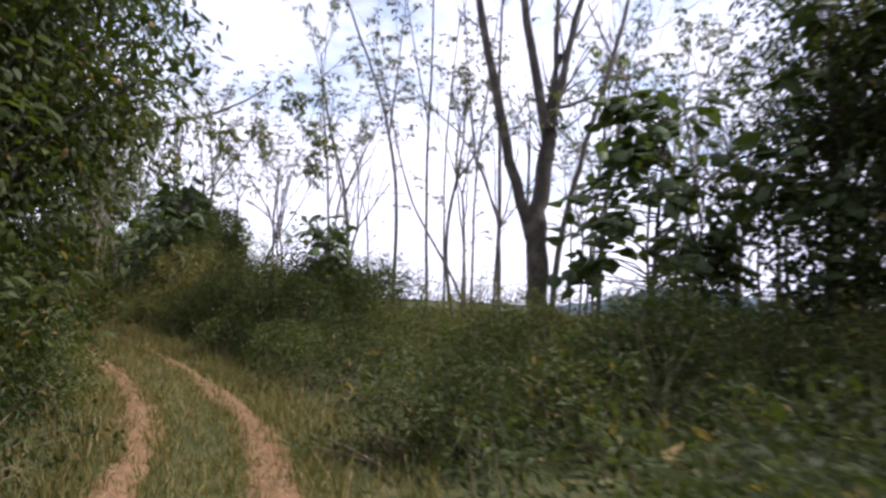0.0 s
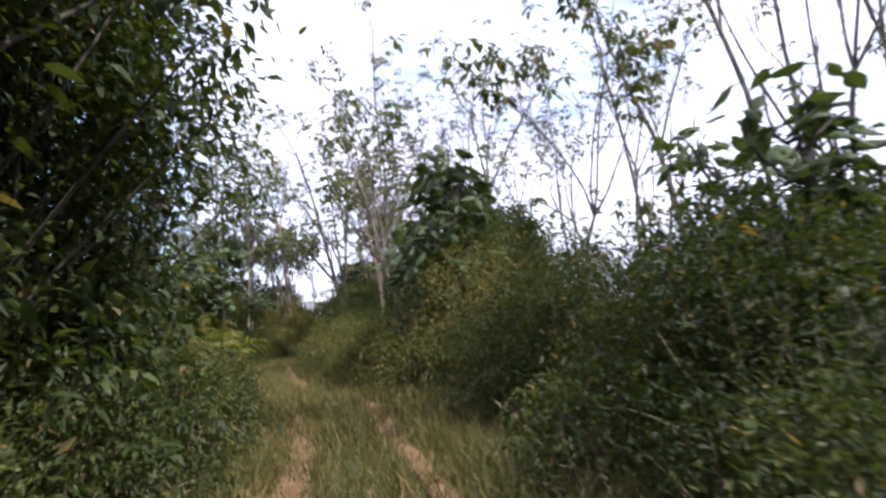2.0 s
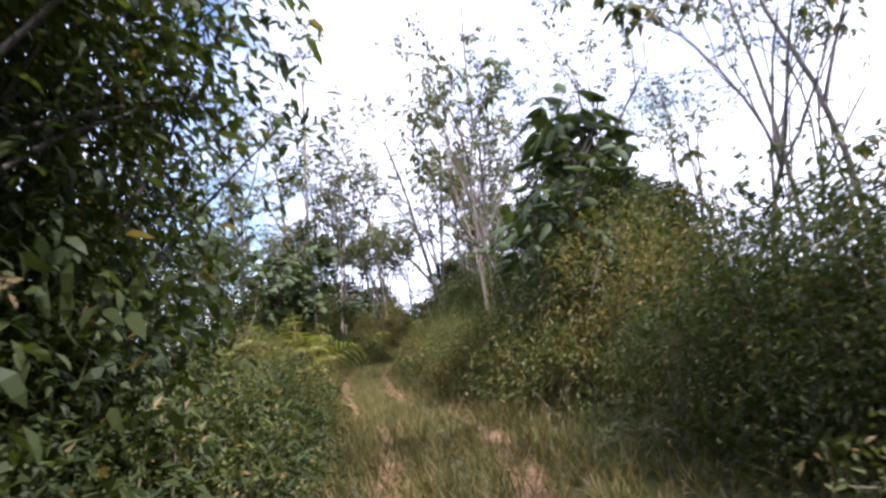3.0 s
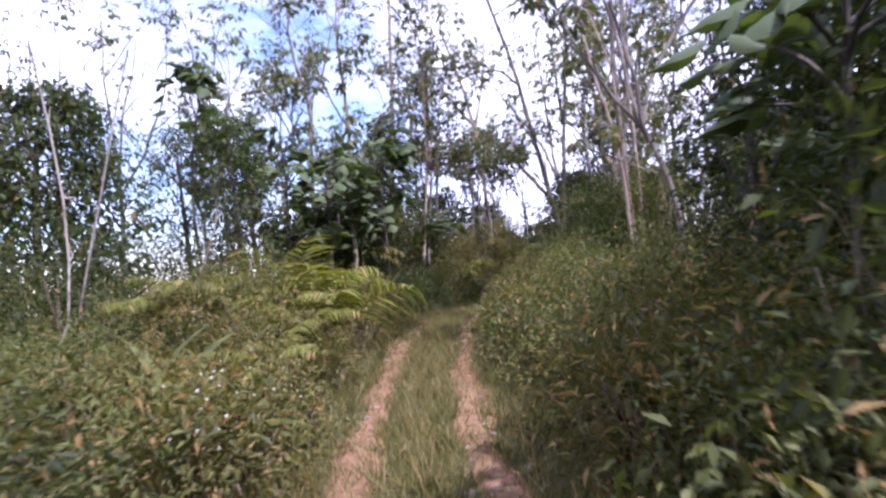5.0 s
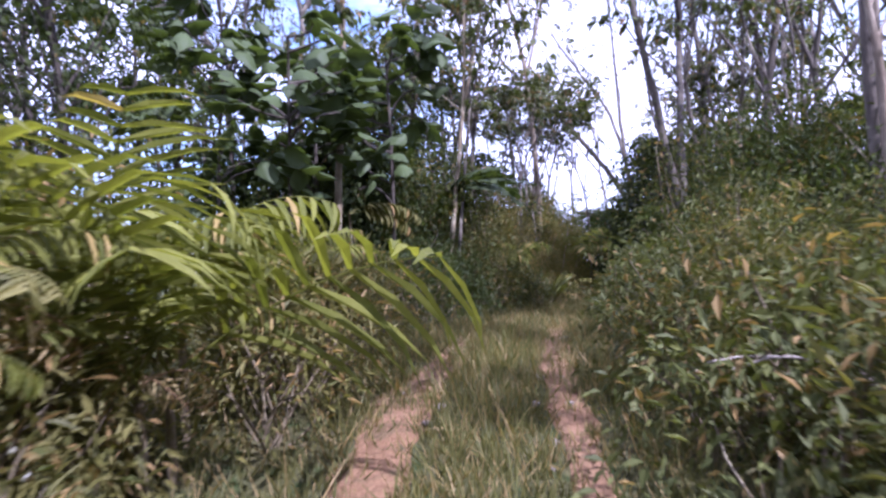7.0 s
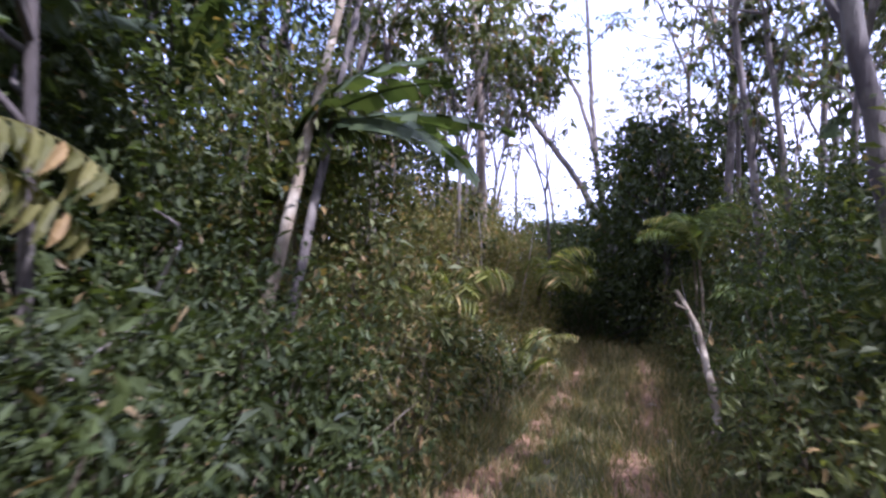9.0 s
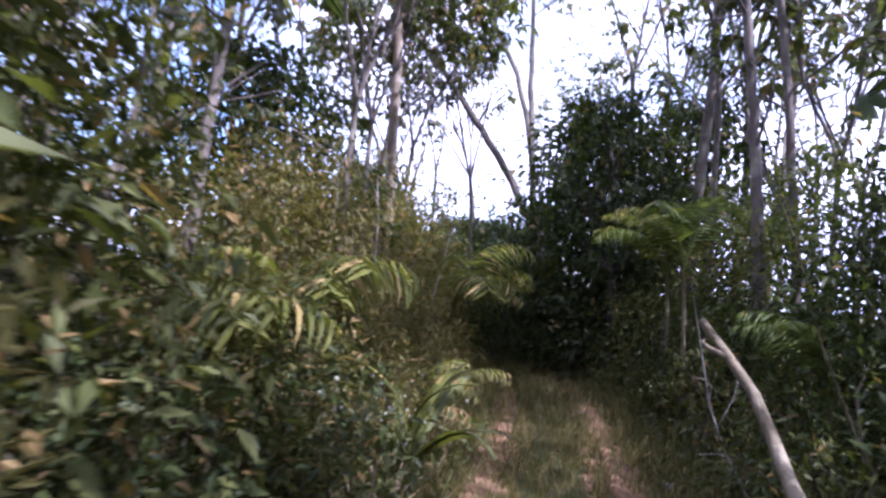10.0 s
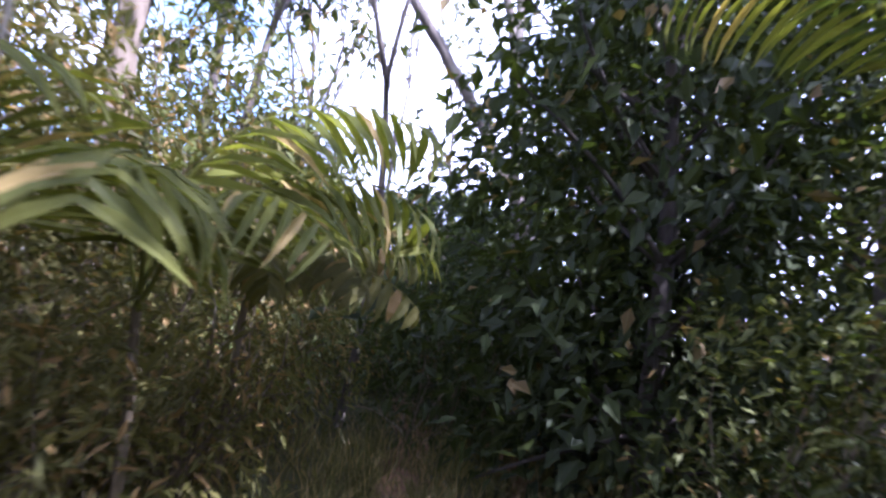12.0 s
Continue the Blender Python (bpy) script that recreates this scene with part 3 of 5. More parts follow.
kind_of("rubber", [
    template(rubber_tree("rubber_tree", 101, 15, 0.11, 7.5, 3, 0.75), "slender grey rubber tree with thin leaf tufts", "tree", RT),
    template(rubber_tree("rubber_tree", 102, 14, 0.10, 6.0, 3, 0.6), "slender grey rubber tree with thin leaf tufts", "tree", RT),
    template(rubber_tree("rubber_tree", 103, 16, 0.12, 8.5, 2, 0.7), "tall grey rubber tree with thin leaf tufts", "tree", RT),
    template(rubber_tree("rubber_tree", 104, 13, 0.09, 5.0, 4, 0.8), "slender grey rubber tree with thin leaf tufts", "tree", RT),
    template(rubber_tree("rubber_tree", 105, 15, 0.10, 9.0, 3, 0.7), "tall grey rubber tree with thin leaf tufts", "tree", RT)])
kind_of("bare", [
    template(rubber_tree("rubber_tree", 111, 15, 0.12, 6.5, 3, 0.1), "nearly bare grey rubber tree", "tree", RT),
    template(rubber_tree("rubber_tree", 112, 14, 0.10, 5.5, 3, 0.15), "nearly bare grey rubber tree", "tree", RT),
    template(rubber_tree("rubber_tree", 113, 16, 0.11, 8.0, 2, 0.12), "nearly bare tall grey rubber tree", "tree", RT)])
kind_of("young", [
    template(rubber_tree("rubber_tree", 121, 8, 0.055, 3.5, 3, 1.0, spread=0.45), "young leafy rubber tree", "tree", RT),
    template(rubber_tree("rubber_tree", 122, 9, 0.06, 4.5, 3, 1.0, spread=0.4), "young leafy rubber tree", "tree", RT),
    template(rubber_tree("rubber_tree", 123, 7.5, 0.05, 3.0, 4, 1.0, spread=0.5), "young leafy rubber tree", "tree", RT)])

PR = np.random.RandomState(5)
REACH = {"weed": 0.55, "darkweed": 0.55, "dryweed": 0.55, "shrub": 1.15, "dark": 1.25, "dry": 1.1, "lime": 0.95, "tall": 1.8, "talldark": 1.9,
         "talldry": 1.7, "leafy": 2.4, "mound": 2.6}


def put(kind, x, y, size=1.0, turn=None, tip=(0, 0)):
    obs = KINDS[kind]
    return placed(obs[PR.randint(len(obs))], x, y, PR.uniform(0, 360) if turn is None else turn, size, tip=tip)


def patch(kind, x, y, rx, ry, count, size=1.0, turn=0.0, clear=1.15):
    """Plants strewn over an ellipse, kept clear of the way."""
    c, s = math.cos(radians(turn)), math.sin(radians(turn))
    for i in range(count):
        for _ in range(12):
            r, a = math.sqrt(PR.uniform(0, 1)), PR.uniform(0, 6.28)
            u, v = rx * r * math.cos(a), ry * r * math.sin(a)
            g = size * PR.uniform(0.8, 1.2)
            px, py = x + c * u - s * v, y + s * u + c * v
            if off_track(px, py)[0] > clear + REACH[kind] * g * 0.8:
                put(kind, px, py, g)
                break


def belt(kind, s0, s1, side_sign, near, far, count, size=1.0, clear=1.15):
    """Plants along one side of the track (+1 right, -1 left) between two lengths along it, in metres."""
    for i in range(count):
        for _ in range(12):
            k = int(np.clip(PR.uniform(s0, s1) / 0.4, 0, len(LINE) - 1))
            g = size * PR.uniform(0.8, 1.2)
            o = PR.uniform(near, far) + REACH[kind] * g * 0.8 + clear
            p = LINE[k] + side[k] * o * side_sign
            if off_track(*p)[0] > clear + REACH[kind] * g * 0.75:
                put(kind, p[0], p[1], g)
                break


# lengths along the track: 14 at the start of the drive, about 30 at the first bend's end, 45 by the ferns, 60 at its end
# ---- first stretch, beside the bend ----


def beside(kind, length, offset, size=1.0):
    """One plant at a length along the track and an offset from its middle (left is negative)."""
    k = int(length / 0.4)
    p = LINE[k] + side[k] * offset
    return put(kind, p[0], p[1], size)


for s, off, g in ((15.0, -3.9, 1.0), (17.2, -3.8, 1.0), (19.4, -3.15, 1.05), (21.4, -3.2, 1.08), (23.2, -3.2, 1.05), (25.0, -3.2, 1.08), (26.8, -3.15, 1.05), (28.4, -3.15, 1.02),
                  (29.8, -3.1, 1.0), (31.4, -3.2, 0.95), (32.8, -3.5, 0.9)):
    beside("leafy", s, off, g)
for s, off, g in ((18.4, -3.8, 0.95), (20.6, -3.1, 1.05), (22.4, -3.1, 1.05), (24.4, -3.2, 1.08), (26.2, -3.1, 1.05), (27.8, -3.1, 1.0), (29.0, -3.3, 0.95), (30.8, -3.2, 0.9)):
    beside("canopy", s, off, g)
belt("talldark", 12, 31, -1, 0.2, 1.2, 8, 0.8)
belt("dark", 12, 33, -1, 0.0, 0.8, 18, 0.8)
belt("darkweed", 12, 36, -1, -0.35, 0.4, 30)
belt("shrub", 22, 32, -1, -0.1, 0.6, 9, 0.6)
belt("weed", 22, 38, -1, -0.35, 0.6, 26)
belt("darkweed", 12, 30, 1, -0.3, 1.0, 26, 0.9)
belt("weed", 12, 30, 1, -0.2, 2.5, 12, 0.85)
belt("darkweed", 12, 30, 1, 0.2, 2.5, 14, 0.85)
patch("dark", 3.4, 8.8, 2.6, 2.4, 16, 0.72)
patch("shrub", 4.5, 9.0, 4.0, 3.5, 12, 0.7)
patch("darkweed", 3.5, 7.5, 4.5, 3.5, 26, 0.95)
patch("shrub", 1.8, 13.5, 3.6, 2.5, 10, 0.6)
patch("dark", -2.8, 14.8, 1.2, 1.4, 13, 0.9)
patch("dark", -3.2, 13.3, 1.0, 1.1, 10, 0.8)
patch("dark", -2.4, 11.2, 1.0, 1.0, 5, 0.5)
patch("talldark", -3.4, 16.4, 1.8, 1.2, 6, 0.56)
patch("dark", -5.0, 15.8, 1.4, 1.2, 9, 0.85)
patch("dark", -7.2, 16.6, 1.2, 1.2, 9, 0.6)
for kind, px, py, g in (("tall", -9.4, 19.3, 0.84), ("talldry", -8.2, 18.8, 0.74), ("talldark", -10.3, 19.6, 0.8), ("talldark", -7.0, 19.2, 0.64), ("tall", -6.0, 18.2, 0.6),
                        ("talldry", -9.0, 17.9, 0.72), ("dark", -9.9, 18.2, 0.95), ("dry", -8.2, 17.2, 0.9), ("dark", -11.0, 19.0, 0.9)):
    put(kind, px, py, g)
patch("dry", -6.2, 14.8, 1.2, 1.0, 2, 0.5)
patch("dark", -6.4, 15.2, 1.0, 1.0, 4, 0.7)
put("mound", -9.8, 22.4, 0.62)
put("leafy", -12.9, 22.5, 0.5)
put("mound", -11.2, 22.8, 0.62)
put("mound", 5.9, 15.0, 0.55)
put("leafy", 6.7, 10.7, 1.05)
put("mound", 8.2, 10.6, 1.2)
patch("shrub", 6, 18, 7, 3, 10, 0.9)
patch("shrub", -2, 20, 6, 3, 9, 0.9)
put("leafy", 9.2, 12.6, 1.15)
# unseen trees added on the sun side, to shade the field and bushes
for px, py, g in ((9.8, 8.6, 1.3), (11.6, 11.6, 1.4), (11.5, 5.6, 1.3), (12.5, 15.0, 1.4)):
    put("leafy", px, py, g)

# ---- second stretch, the sunlit track ----
belt("shrub", 38, 44, -1, 0.2, 1.8, 9, 0.6)
belt("dryweed", 33, 50, -1, -0.45, 1.0, 52, 1.0, 0.92)
belt("dry", 36, 46, -1, -0.2, 0.7, 12, 0.5)
patch("dryweed", -18.6, 19.4, 1.8, 1.2, 10, 1.2)
belt("talldry", 52.5, 58, -1, 1.8, 3.0, 5, 0.85)
belt("dryweed", 33, 50, 1, -0.45, 1.0, 22, 1.0, 1.0)
belt("weed", 33, 50, 1, -0.45, 1.0, 36, 1.0, 0.92)
belt("dry", 34, 50, 1, -0.2, 1.6, 9, 0.7, 1.05)
belt("shrub", 34, 50, 1, -0.2, 1.6, 15, 0.72, 1.05)
belt("shrub", 35, 50, 1, 0.0, 3.0, 22, 0.68)
belt("dry", 38, 46, -1, 0.6, 2.2, 8, 0.8)
belt("tall", 35, 42, 1, 3.4, 6.0, 7, 0.85)
patch("weed", -17, 16.5, 3.5, 2.5, 18, 1.1)
patch("shrub", -20.5, 17.5, 3.0, 2.5, 9, 0.85)
patch("shrub", -24.0, 18.5, 2.0, 3.0, 8, 0.95)
put("leafy", -23.3, 20.4, 0.6)
put("leafy", -27.4, 17.6, 0.8)
put("mound", -26.6, 17.0, 1.15)
for px, py, g in ((-20.6, 16.7, 0.72), (-21.2, 17.6, 0.68), (-21.6, 18.5, 0.6)):
    put("talldark", px, py, g)
put("leafy", -28.4, 15.2, 0.9)
put("leafy", -26.9, 20.4, 0.66)
put("mound", -30.0, 27.8, 0.95)
put("talldry", -29.6, 30.4, 0.8)
put("mound", -33.0, 33.6, 0.9)
put("mound", -29.2, 25.2, 1.0)
put("mound", -28.9, 26.4, 1.0)
put("mound", -27.9, 24.4, 0.6)
put("mound", -27.7, 25.8, 0.7)
patch("tall", -28.3, 28.8, 1.2, 1.6, 5, 0.82)
patch("tall", -21.6, 30.0, 1.4, 1.0, 5, 0.8)
put("tall", -20.2, 27.8, 0.5)
put("shrub", -19.1, 26.4, 0.75)
put("tall", -21.0, 28.5, 0.5)
put("dry", -18.4, 25.2, 1.0)
patch("tall", -18.4, 30.2, 2.0, 1.0, 7, 0.9)
put("mound", -21.2, 33.8, 0.72)
put("mound", -18.0, 33.4, 0.8)
put("mound", -24.0, 36.2, 0.62)
put("mound", -15.0, 31.2, 0.82)
put("mound", -12.6, 28.4, 0.9)

# ---- third stretch, the narrow way ----
put("lime", -24.4, 23.9, 0.78)
put("lime", -23.3, 23.0, 0.75)
put("lime", -25.0, 23.2, 0.95)
put("dark", -25.5, 27.2, 0.72)
put("dry", -25.9, 28.2, 0.78)
put("dark", -25.9, 26.6, 0.8)
put("dry", -26.4, 28.2, 0.85)
put("talldark", -27.4, 24.4, 0.8)
put("talldark", -27.2, 26.6, 0.85)
put("leafy", -28.6, 23.0, 0.75)
put("leafy", -30.2, 29.6, 0.9)
# dark kinds here: the shade on this verge is in the leaf colour
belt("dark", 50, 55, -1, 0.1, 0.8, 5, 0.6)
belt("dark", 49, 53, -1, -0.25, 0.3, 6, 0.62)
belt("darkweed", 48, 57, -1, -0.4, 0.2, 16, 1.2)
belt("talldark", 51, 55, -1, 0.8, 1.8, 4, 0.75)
belt("talldry", 53.5, 56.5, -1, 0.7, 1.9, 5, 0.72)
belt("talldry", 56.5, 63, -1, 0.6, 2.0, 11, 0.82)
belt("dry", 53, 57, -1, -0.2, 0.4, 7, 0.7)
belt("dry", 56, 65, -1, 0.0, 0.8, 14, 0.8)
belt("dryweed", 55, 64, -1, -0.35, 0.4, 18)
belt("dark", 49, 66, 1, 0.0, 1.0, 24, 0.8)
belt("talldark", 50, 57.5, 1, 0.9, 2.8, 12, 0.84)
belt("weed", 48, 66, 1, -0.35, 0.4, 22)
belt("dark", 48, 58, 1, 0.8, 2.4, 9, 0.9)
put("mound", -31.0, 42.6, 1.1)
put("mound", -28.4, 42.2, 1.1)
put("mound", -29.9, 41.6, 1.0)
put("mound", -29.65, 40.2, 1.05)
put("tall", -27.2, 39.2, 0.9)
put("shrub", -28.2, 38.4, 0.9)
put("tall", -32.2, 36.4, 1.0)
put("talldry", -31.7, 35.2, 0.95)
put("tall", -33.4, 37.6, 1.1)
put("dark", -31.9, 41.2, 1.0)
put("dark", -32.2, 40.1, 0.8)
put("talldark", -34.2, 42.6, 0.8)
put("talldark", -33.0, 42.4, 0.8)
put("dark", -32.6, 41.2, 0.9)
put("mound", -34.0, 46.4, 0.95)
patch("talldark", -36.5, 42.5, 1.5, 2.5, 5, 0.9)
patch("talldry", -33.2, 38.6, 1.5, 1.5, 5, 1.0)
patch("tall", -35.5, 38.6, 1.5, 2.0, 5, 1.0)
patch("shrub", -23.6, 36.5, 1.6, 3.0, 6, 1.0)
for kind, px, py, g in (("tall", -25.7, 37.6, 0.92), ("talldark", -24.9, 36.4, 0.95), ("tall", -26.6, 38.2, 0.9), ("talldark", -24.2, 35.2, 0.9), ("talldark", -23.6, 34.0, 0.9)):
    put(kind, px, py, g)
patch("mound", -41, 46, 3, 6, 3, 0.9)
for px, py, g in ((-35.2, 43.8, 0.72), (-36.8, 44.2, 0.74), (-34.4, 45.2, 0.7)):
    put("mound", px, py, g)

# ---- plantation trees ----
for kind, px, py, g in (("young", -7.2, 21.4, 1.05), ("young", -32.3, 35.6, 0.95), ("young", -34.0, 38.6, 1.05), ("young", -33.4, 33.2, 1.0), ("young", -33.0, 39.6, 1.0), ("young", -30.3, 33.4, 0.85), ("young", -34.2, 35.4, 1.1), ("young", -33.2, 36.8, 1.1), ("young", -36.0, 37.5, 1.0), ("mound", -11.9, 23.6, 0.92), ("mound", -13.0, 26.2, 0.9), ("young", -26.4, 39.6, 1.0), ("young", -25.6, 39.0, 1.1)):
    put(kind, px, py, g)

for kind, px, py, g in (("young", -15.7, 24.4, 1.15), ("rubber", -19.1, 29.0, 0.85), ("young", -36.4, 41.0, 1.05), ("rubber", -38.6, 42.7, 0.75), ("bare", -40.6, 47.4, 0.8)):
    put(kind, px, py, g)
beside("young", 53.5, 4.4, 1.05)


def stand(kind, x0, x1, y0, y1, count, seed, size=1.0):
    """Plantation trees loosely spaced over a rectangle."""
    rng = np.random.RandomState(seed)
    for i in range(count):
        px, py = rng.uniform(x0, x1), rng.uniform(y0, y1)
        if off_track(px, py)[0] > 3.5:
            put(kind, px, py, size * rng.uniform(0.85, 1.15), tip=(rng.normal(0, 2.5), rng.normal(0, 2.5)))


stand("bare", 3, 26, 20, 42, 13, 1)
stand("rubber", -4, 26, 24, 50, 14, 2)
stand("rubber", -24, -12, 36, 55, 8, 3)
stand("bare", -12, 2, 38, 55, 5, 13)
stand("rubber", -44, -24, 36, 58, 12, 5)
stand("bare", -44, -22, 36, 60, 10, 6)
stand("rubber", -52, -34, 16, 38, 12, 7)
stand("young", -40, -27, 18, 34, 5, 8)
stand("young", -34, -21, 31, 44, 8, 41, 1.2)
stand("bare", -33, -20, 31, 44, 5, 42, 0.8)
# rubber trees added so that their high crowns shade the third stretch
for px, py, g in ((-21.6, 33.4, 0.8), (-23.6, 35.2, 0.8)):
    put("rubber", px, py, g)
stand("young", -26, -16, 8, 14, 4, 9)
stand("rubber", -36, -18, 2, 14, 8, 10)

# ---- trees with their own shapes: limbs from the base's place, heights above the datum ----
shaped_tree("thick old forked tree with dark bark", 2.13, 15.98, 301, 0.25, BARK_DARK, 1.0, [
    ([(0.00, 0.00, -0.87), (-0.03, 0.03, 1.29), (-0.18, 0.06, 3.19), (-0.10, 0.08, 4.96), (-0.00, 0.10, 6.37)], 0.325, 0.205),
    ([(-0.35, 0.07, 3.34), (-0.97, 0.13, 5.42), (-1.58, 0.15, 7.91), (-2.13, 0.16, 10.44), (-2.71, 0.13, 13.59)], 0.169, 0.084),
    ([(-0.03, 0.09, 6.21), (-0.46, 0.14, 8.45), (-0.88, 0.18, 10.50), (-1.27, 0.21, 13.48)], 0.157, 0.072),
    ([(0.04, 0.08, 6.29), (0.37, 0.08, 7.96), (0.63, 0.07, 9.48), (0.98, 0.05, 10.84), (1.45, 0.02, 13.42)], 0.120, 0.060),
    ([(0.17, 0.09, 6.96), (0.15, 0.14, 10.51), (0.17, 0.16, 13.13)], 0.072, 0.036),
])
shaped_tree("slender tree leaning beside the old trunk", 2.30, 15.87, 302, 0.3, BARK_GREY, 1.0, [
    ([(0.00, 0.00, 0.72), (0.33, -0.00, 3.83), (0.79, -0.04, 5.74), (1.46, -0.11, 8.31), (1.93, -0.17, 10.25), (2.40, -0.24, 12.37)], 0.104, 0.039),
])
shaped_tree("slender grey rubber tree", -3.73, 28.01, 303, 0.5, BARK_GREY, 1.0, [
    ([(0.00, 0.00, 1.61), (-0.10, 0.02, 6.54), (-0.67, -0.06, 9.53), (-1.27, -0.16, 11.55), (-2.53, -0.43, 14.58), (-3.51, -0.70, 17.11)], 0.108, 0.043),
    ([(-0.62, -0.05, 9.41), (-0.43, -0.00, 12.10), (-0.23, 0.05, 15.75)], 0.054, 0.022),
])
shaped_tree("slender grey rubber tree", -2.39, 30.32, 304, 0.5, BARK_GREY, 1.0, [
    ([(0.00, 0.00, 1.70), (-0.34, 0.01, 7.53), (-0.36, 0.05, 13.01), (-0.46, 0.07, 18.08)], 0.108, 0.043),
    ([(-0.30, 0.04, 10.26), (-1.21, -0.04, 14.11), (-1.92, -0.12, 17.49)], 0.054, 0.022),
])
shaped_tree("slender grey rubber tree", -1.58, 31.45, 305, 0.5, BARK_GREY, 1.0, [
    ([(0.00, 0.00, 1.74), (-0.33, 0.04, 7.78), (-0.23, 0.08, 12.01), (0.11, 0.13, 16.92)], 0.076, 0.032),
])
shaped_tree("slender grey rubber tree", -0.13, 30.40, 306, 0.5, BARK_GREY, 1.0, [
    ([(0.00, 0.00, 1.81), (-0.09, 0.06, 7.58), (0.41, 0.12, 12.98), (0.73, 0.15, 16.55)], 0.087, 0.032),
    ([(-0.00, 0.07, 8.12), (-0.63, 0.10, 13.01), (-1.05, 0.12, 16.92)], 0.054, 0.022),
])
shaped_tree("grey rubber tree with a side limb", 1.16, 24.94, 307, 0.45, BARK_GREY, 1.0, [
    ([(0.00, 0.00, 1.05), (-0.08, 0.06, 4.98), (-0.34, 0.11, 9.69), (-0.39, 0.18, 14.35)], 0.130, 0.054),
    ([(-0.12, 0.05, 4.87), (-0.97, 0.10, 7.11), (-1.86, 0.12, 8.63), (-3.40, 0.03, 9.83)], 0.065, 0.022),
])
shaped_tree("leaning grey rubber tree", -0.45, 28.23, 308, 0.5, BARK_GREY, 1.0, [
    ([(0.00, 0.00, 1.67), (-1.52, -0.03, 4.14), (-2.69, -0.13, 6.06), (-3.41, -0.21, 8.29), (-4.18, -0.32, 11.57)], 0.087, 0.032),
])
shaped_tree("slender grey rubber tree", 4.86, 25.51, 309, 0.35, BARK_GREY, 1.0, [
    ([(0.00, 0.00, 1.66), (0.21, 0.02, 5.57), (0.52, 0.01, 9.13), (0.87, -0.01, 12.96)], 0.076, 0.032),
    ([(0.30, 0.01, 5.98), (1.23, -0.17, 9.06), (1.98, -0.34, 11.48)], 0.043, 0.022),
])
shaped_tree("leaning bare grey tree", 7.48, 19.54, 310, 0.2, BARK_GREY, 1.0, [
    ([(0.00, 0.00, 2.91), (-0.65, 0.34, 5.60), (-1.63, 0.75, 7.92), (-2.87, 1.16, 10.62), (-3.63, 1.36, 12.33)], 0.074, 0.032),
])
shaped_tree("leafy rubber tree beyond the bushes", -23.59, 34.13, 313, 0.9, BARK_GREY, 1.0, [
    ([(0.00, 0.00, 1.13), (1.06, 0.78, 8.71), (0.88, 0.65, 11.79), (0.96, 0.71, 15.53), (1.14, 0.83, 18.39)], 0.1, 0.04),
])
shaped_tree("tall leaning rubber tree", -9.87, 36.57, 314, 0.6, BARK_GREY, 1.0, [
    ([(0.00, 0.00, 0.26), (0.49, 0.08, 3.51), (0.37, 0.07, 6.54), (0.08, 0.02, 9.85), (-0.41, -0.05, 13.43), (-0.71, -0.11, 16.59)], 0.110, 0.044),
    ([(0.32, 0.05, 6.78), (1.13, 0.16, 9.72), (2.11, 0.25, 12.08)], 0.055, 0.022),
])
shaped_tree("tall leaning rubber tree with bare side limb", -7.50, 32.43, 315, 0.6, BARK_GREY, 1.0, [
    ([(0.00, 0.00, -0.38), (0.45, 0.04, 2.43), (0.33, 0.02, 4.90), (0.01, -0.01, 7.18), (-0.46, -0.06, 8.85), (-1.11, -0.14, 11.09), (-1.61, -0.21, 13.58)], 0.133, 0.055),
    ([(0.31, 0.02, 2.89), (-0.49, -0.05, 3.58), (-1.96, -0.27, 3.90), (-3.33, -0.56, 4.58)], 0.044, 0.011),
    ([(0.05, -0.01, 6.98), (0.80, 0.03, 9.10), (1.55, 0.05, 10.79)], 0.066, 0.033),
])
shaped_tree("pale leaning rubber tree beside large-leaved saplings", -25.51, 24.42, 316, 0.8, STEM, 1.0, [
    ([(0.00, 0.00, 0.20), (-0.36, 0.32, 2.00), (-0.77, 0.67, 4.00), (-1.17, 1.02, 6.00), (-1.49, 1.18, 7.60), (-1.79, 1.28, 9.40)], 0.075, 0.045),
    ([(-1.24, 1.08, 6.30), (-1.44, 0.68, 7.20), (-1.69, 0.38, 8.40)], 0.04, 0.02),
])
shaped_tree("pale straight rubber tree", -32.76, 30.59, 317, 0.6, BARK_PALE, 1.0, [
    ([(0.00, 0.00, 1.72), (0.10, 0.15, 4.31), (0.23, 0.34, 6.70), (0.39, 0.58, 9.32), (0.50, 0.74, 12.39), (0.66, 0.96, 16.36)], 0.12, 0.07),
    ([(0.33, 0.49, 8.23), (0.10, 0.15, 9.78), (-0.16, -0.24, 11.33)], 0.03, 0.015),
])
shaped_tree("pale leaning rubber tree near the track", -25.48, 26.69, 318, 0.6, STEM, 1.0, [
    ([(0.00, 0.00, 0.20), (-0.53, 0.60, 1.50), (-1.14, 1.29, 3.00), (-1.75, 1.99, 4.50), (-2.25, 2.55, 6.00), (-2.75, 3.05, 8.00), (-3.10, 3.40, 9.60)], 0.052, 0.031),
    ([(-1.90, 2.15, 4.90), (-1.80, 2.50, 6.20), (-1.90, 2.90, 7.60)], 0.0312, 0.020),
])
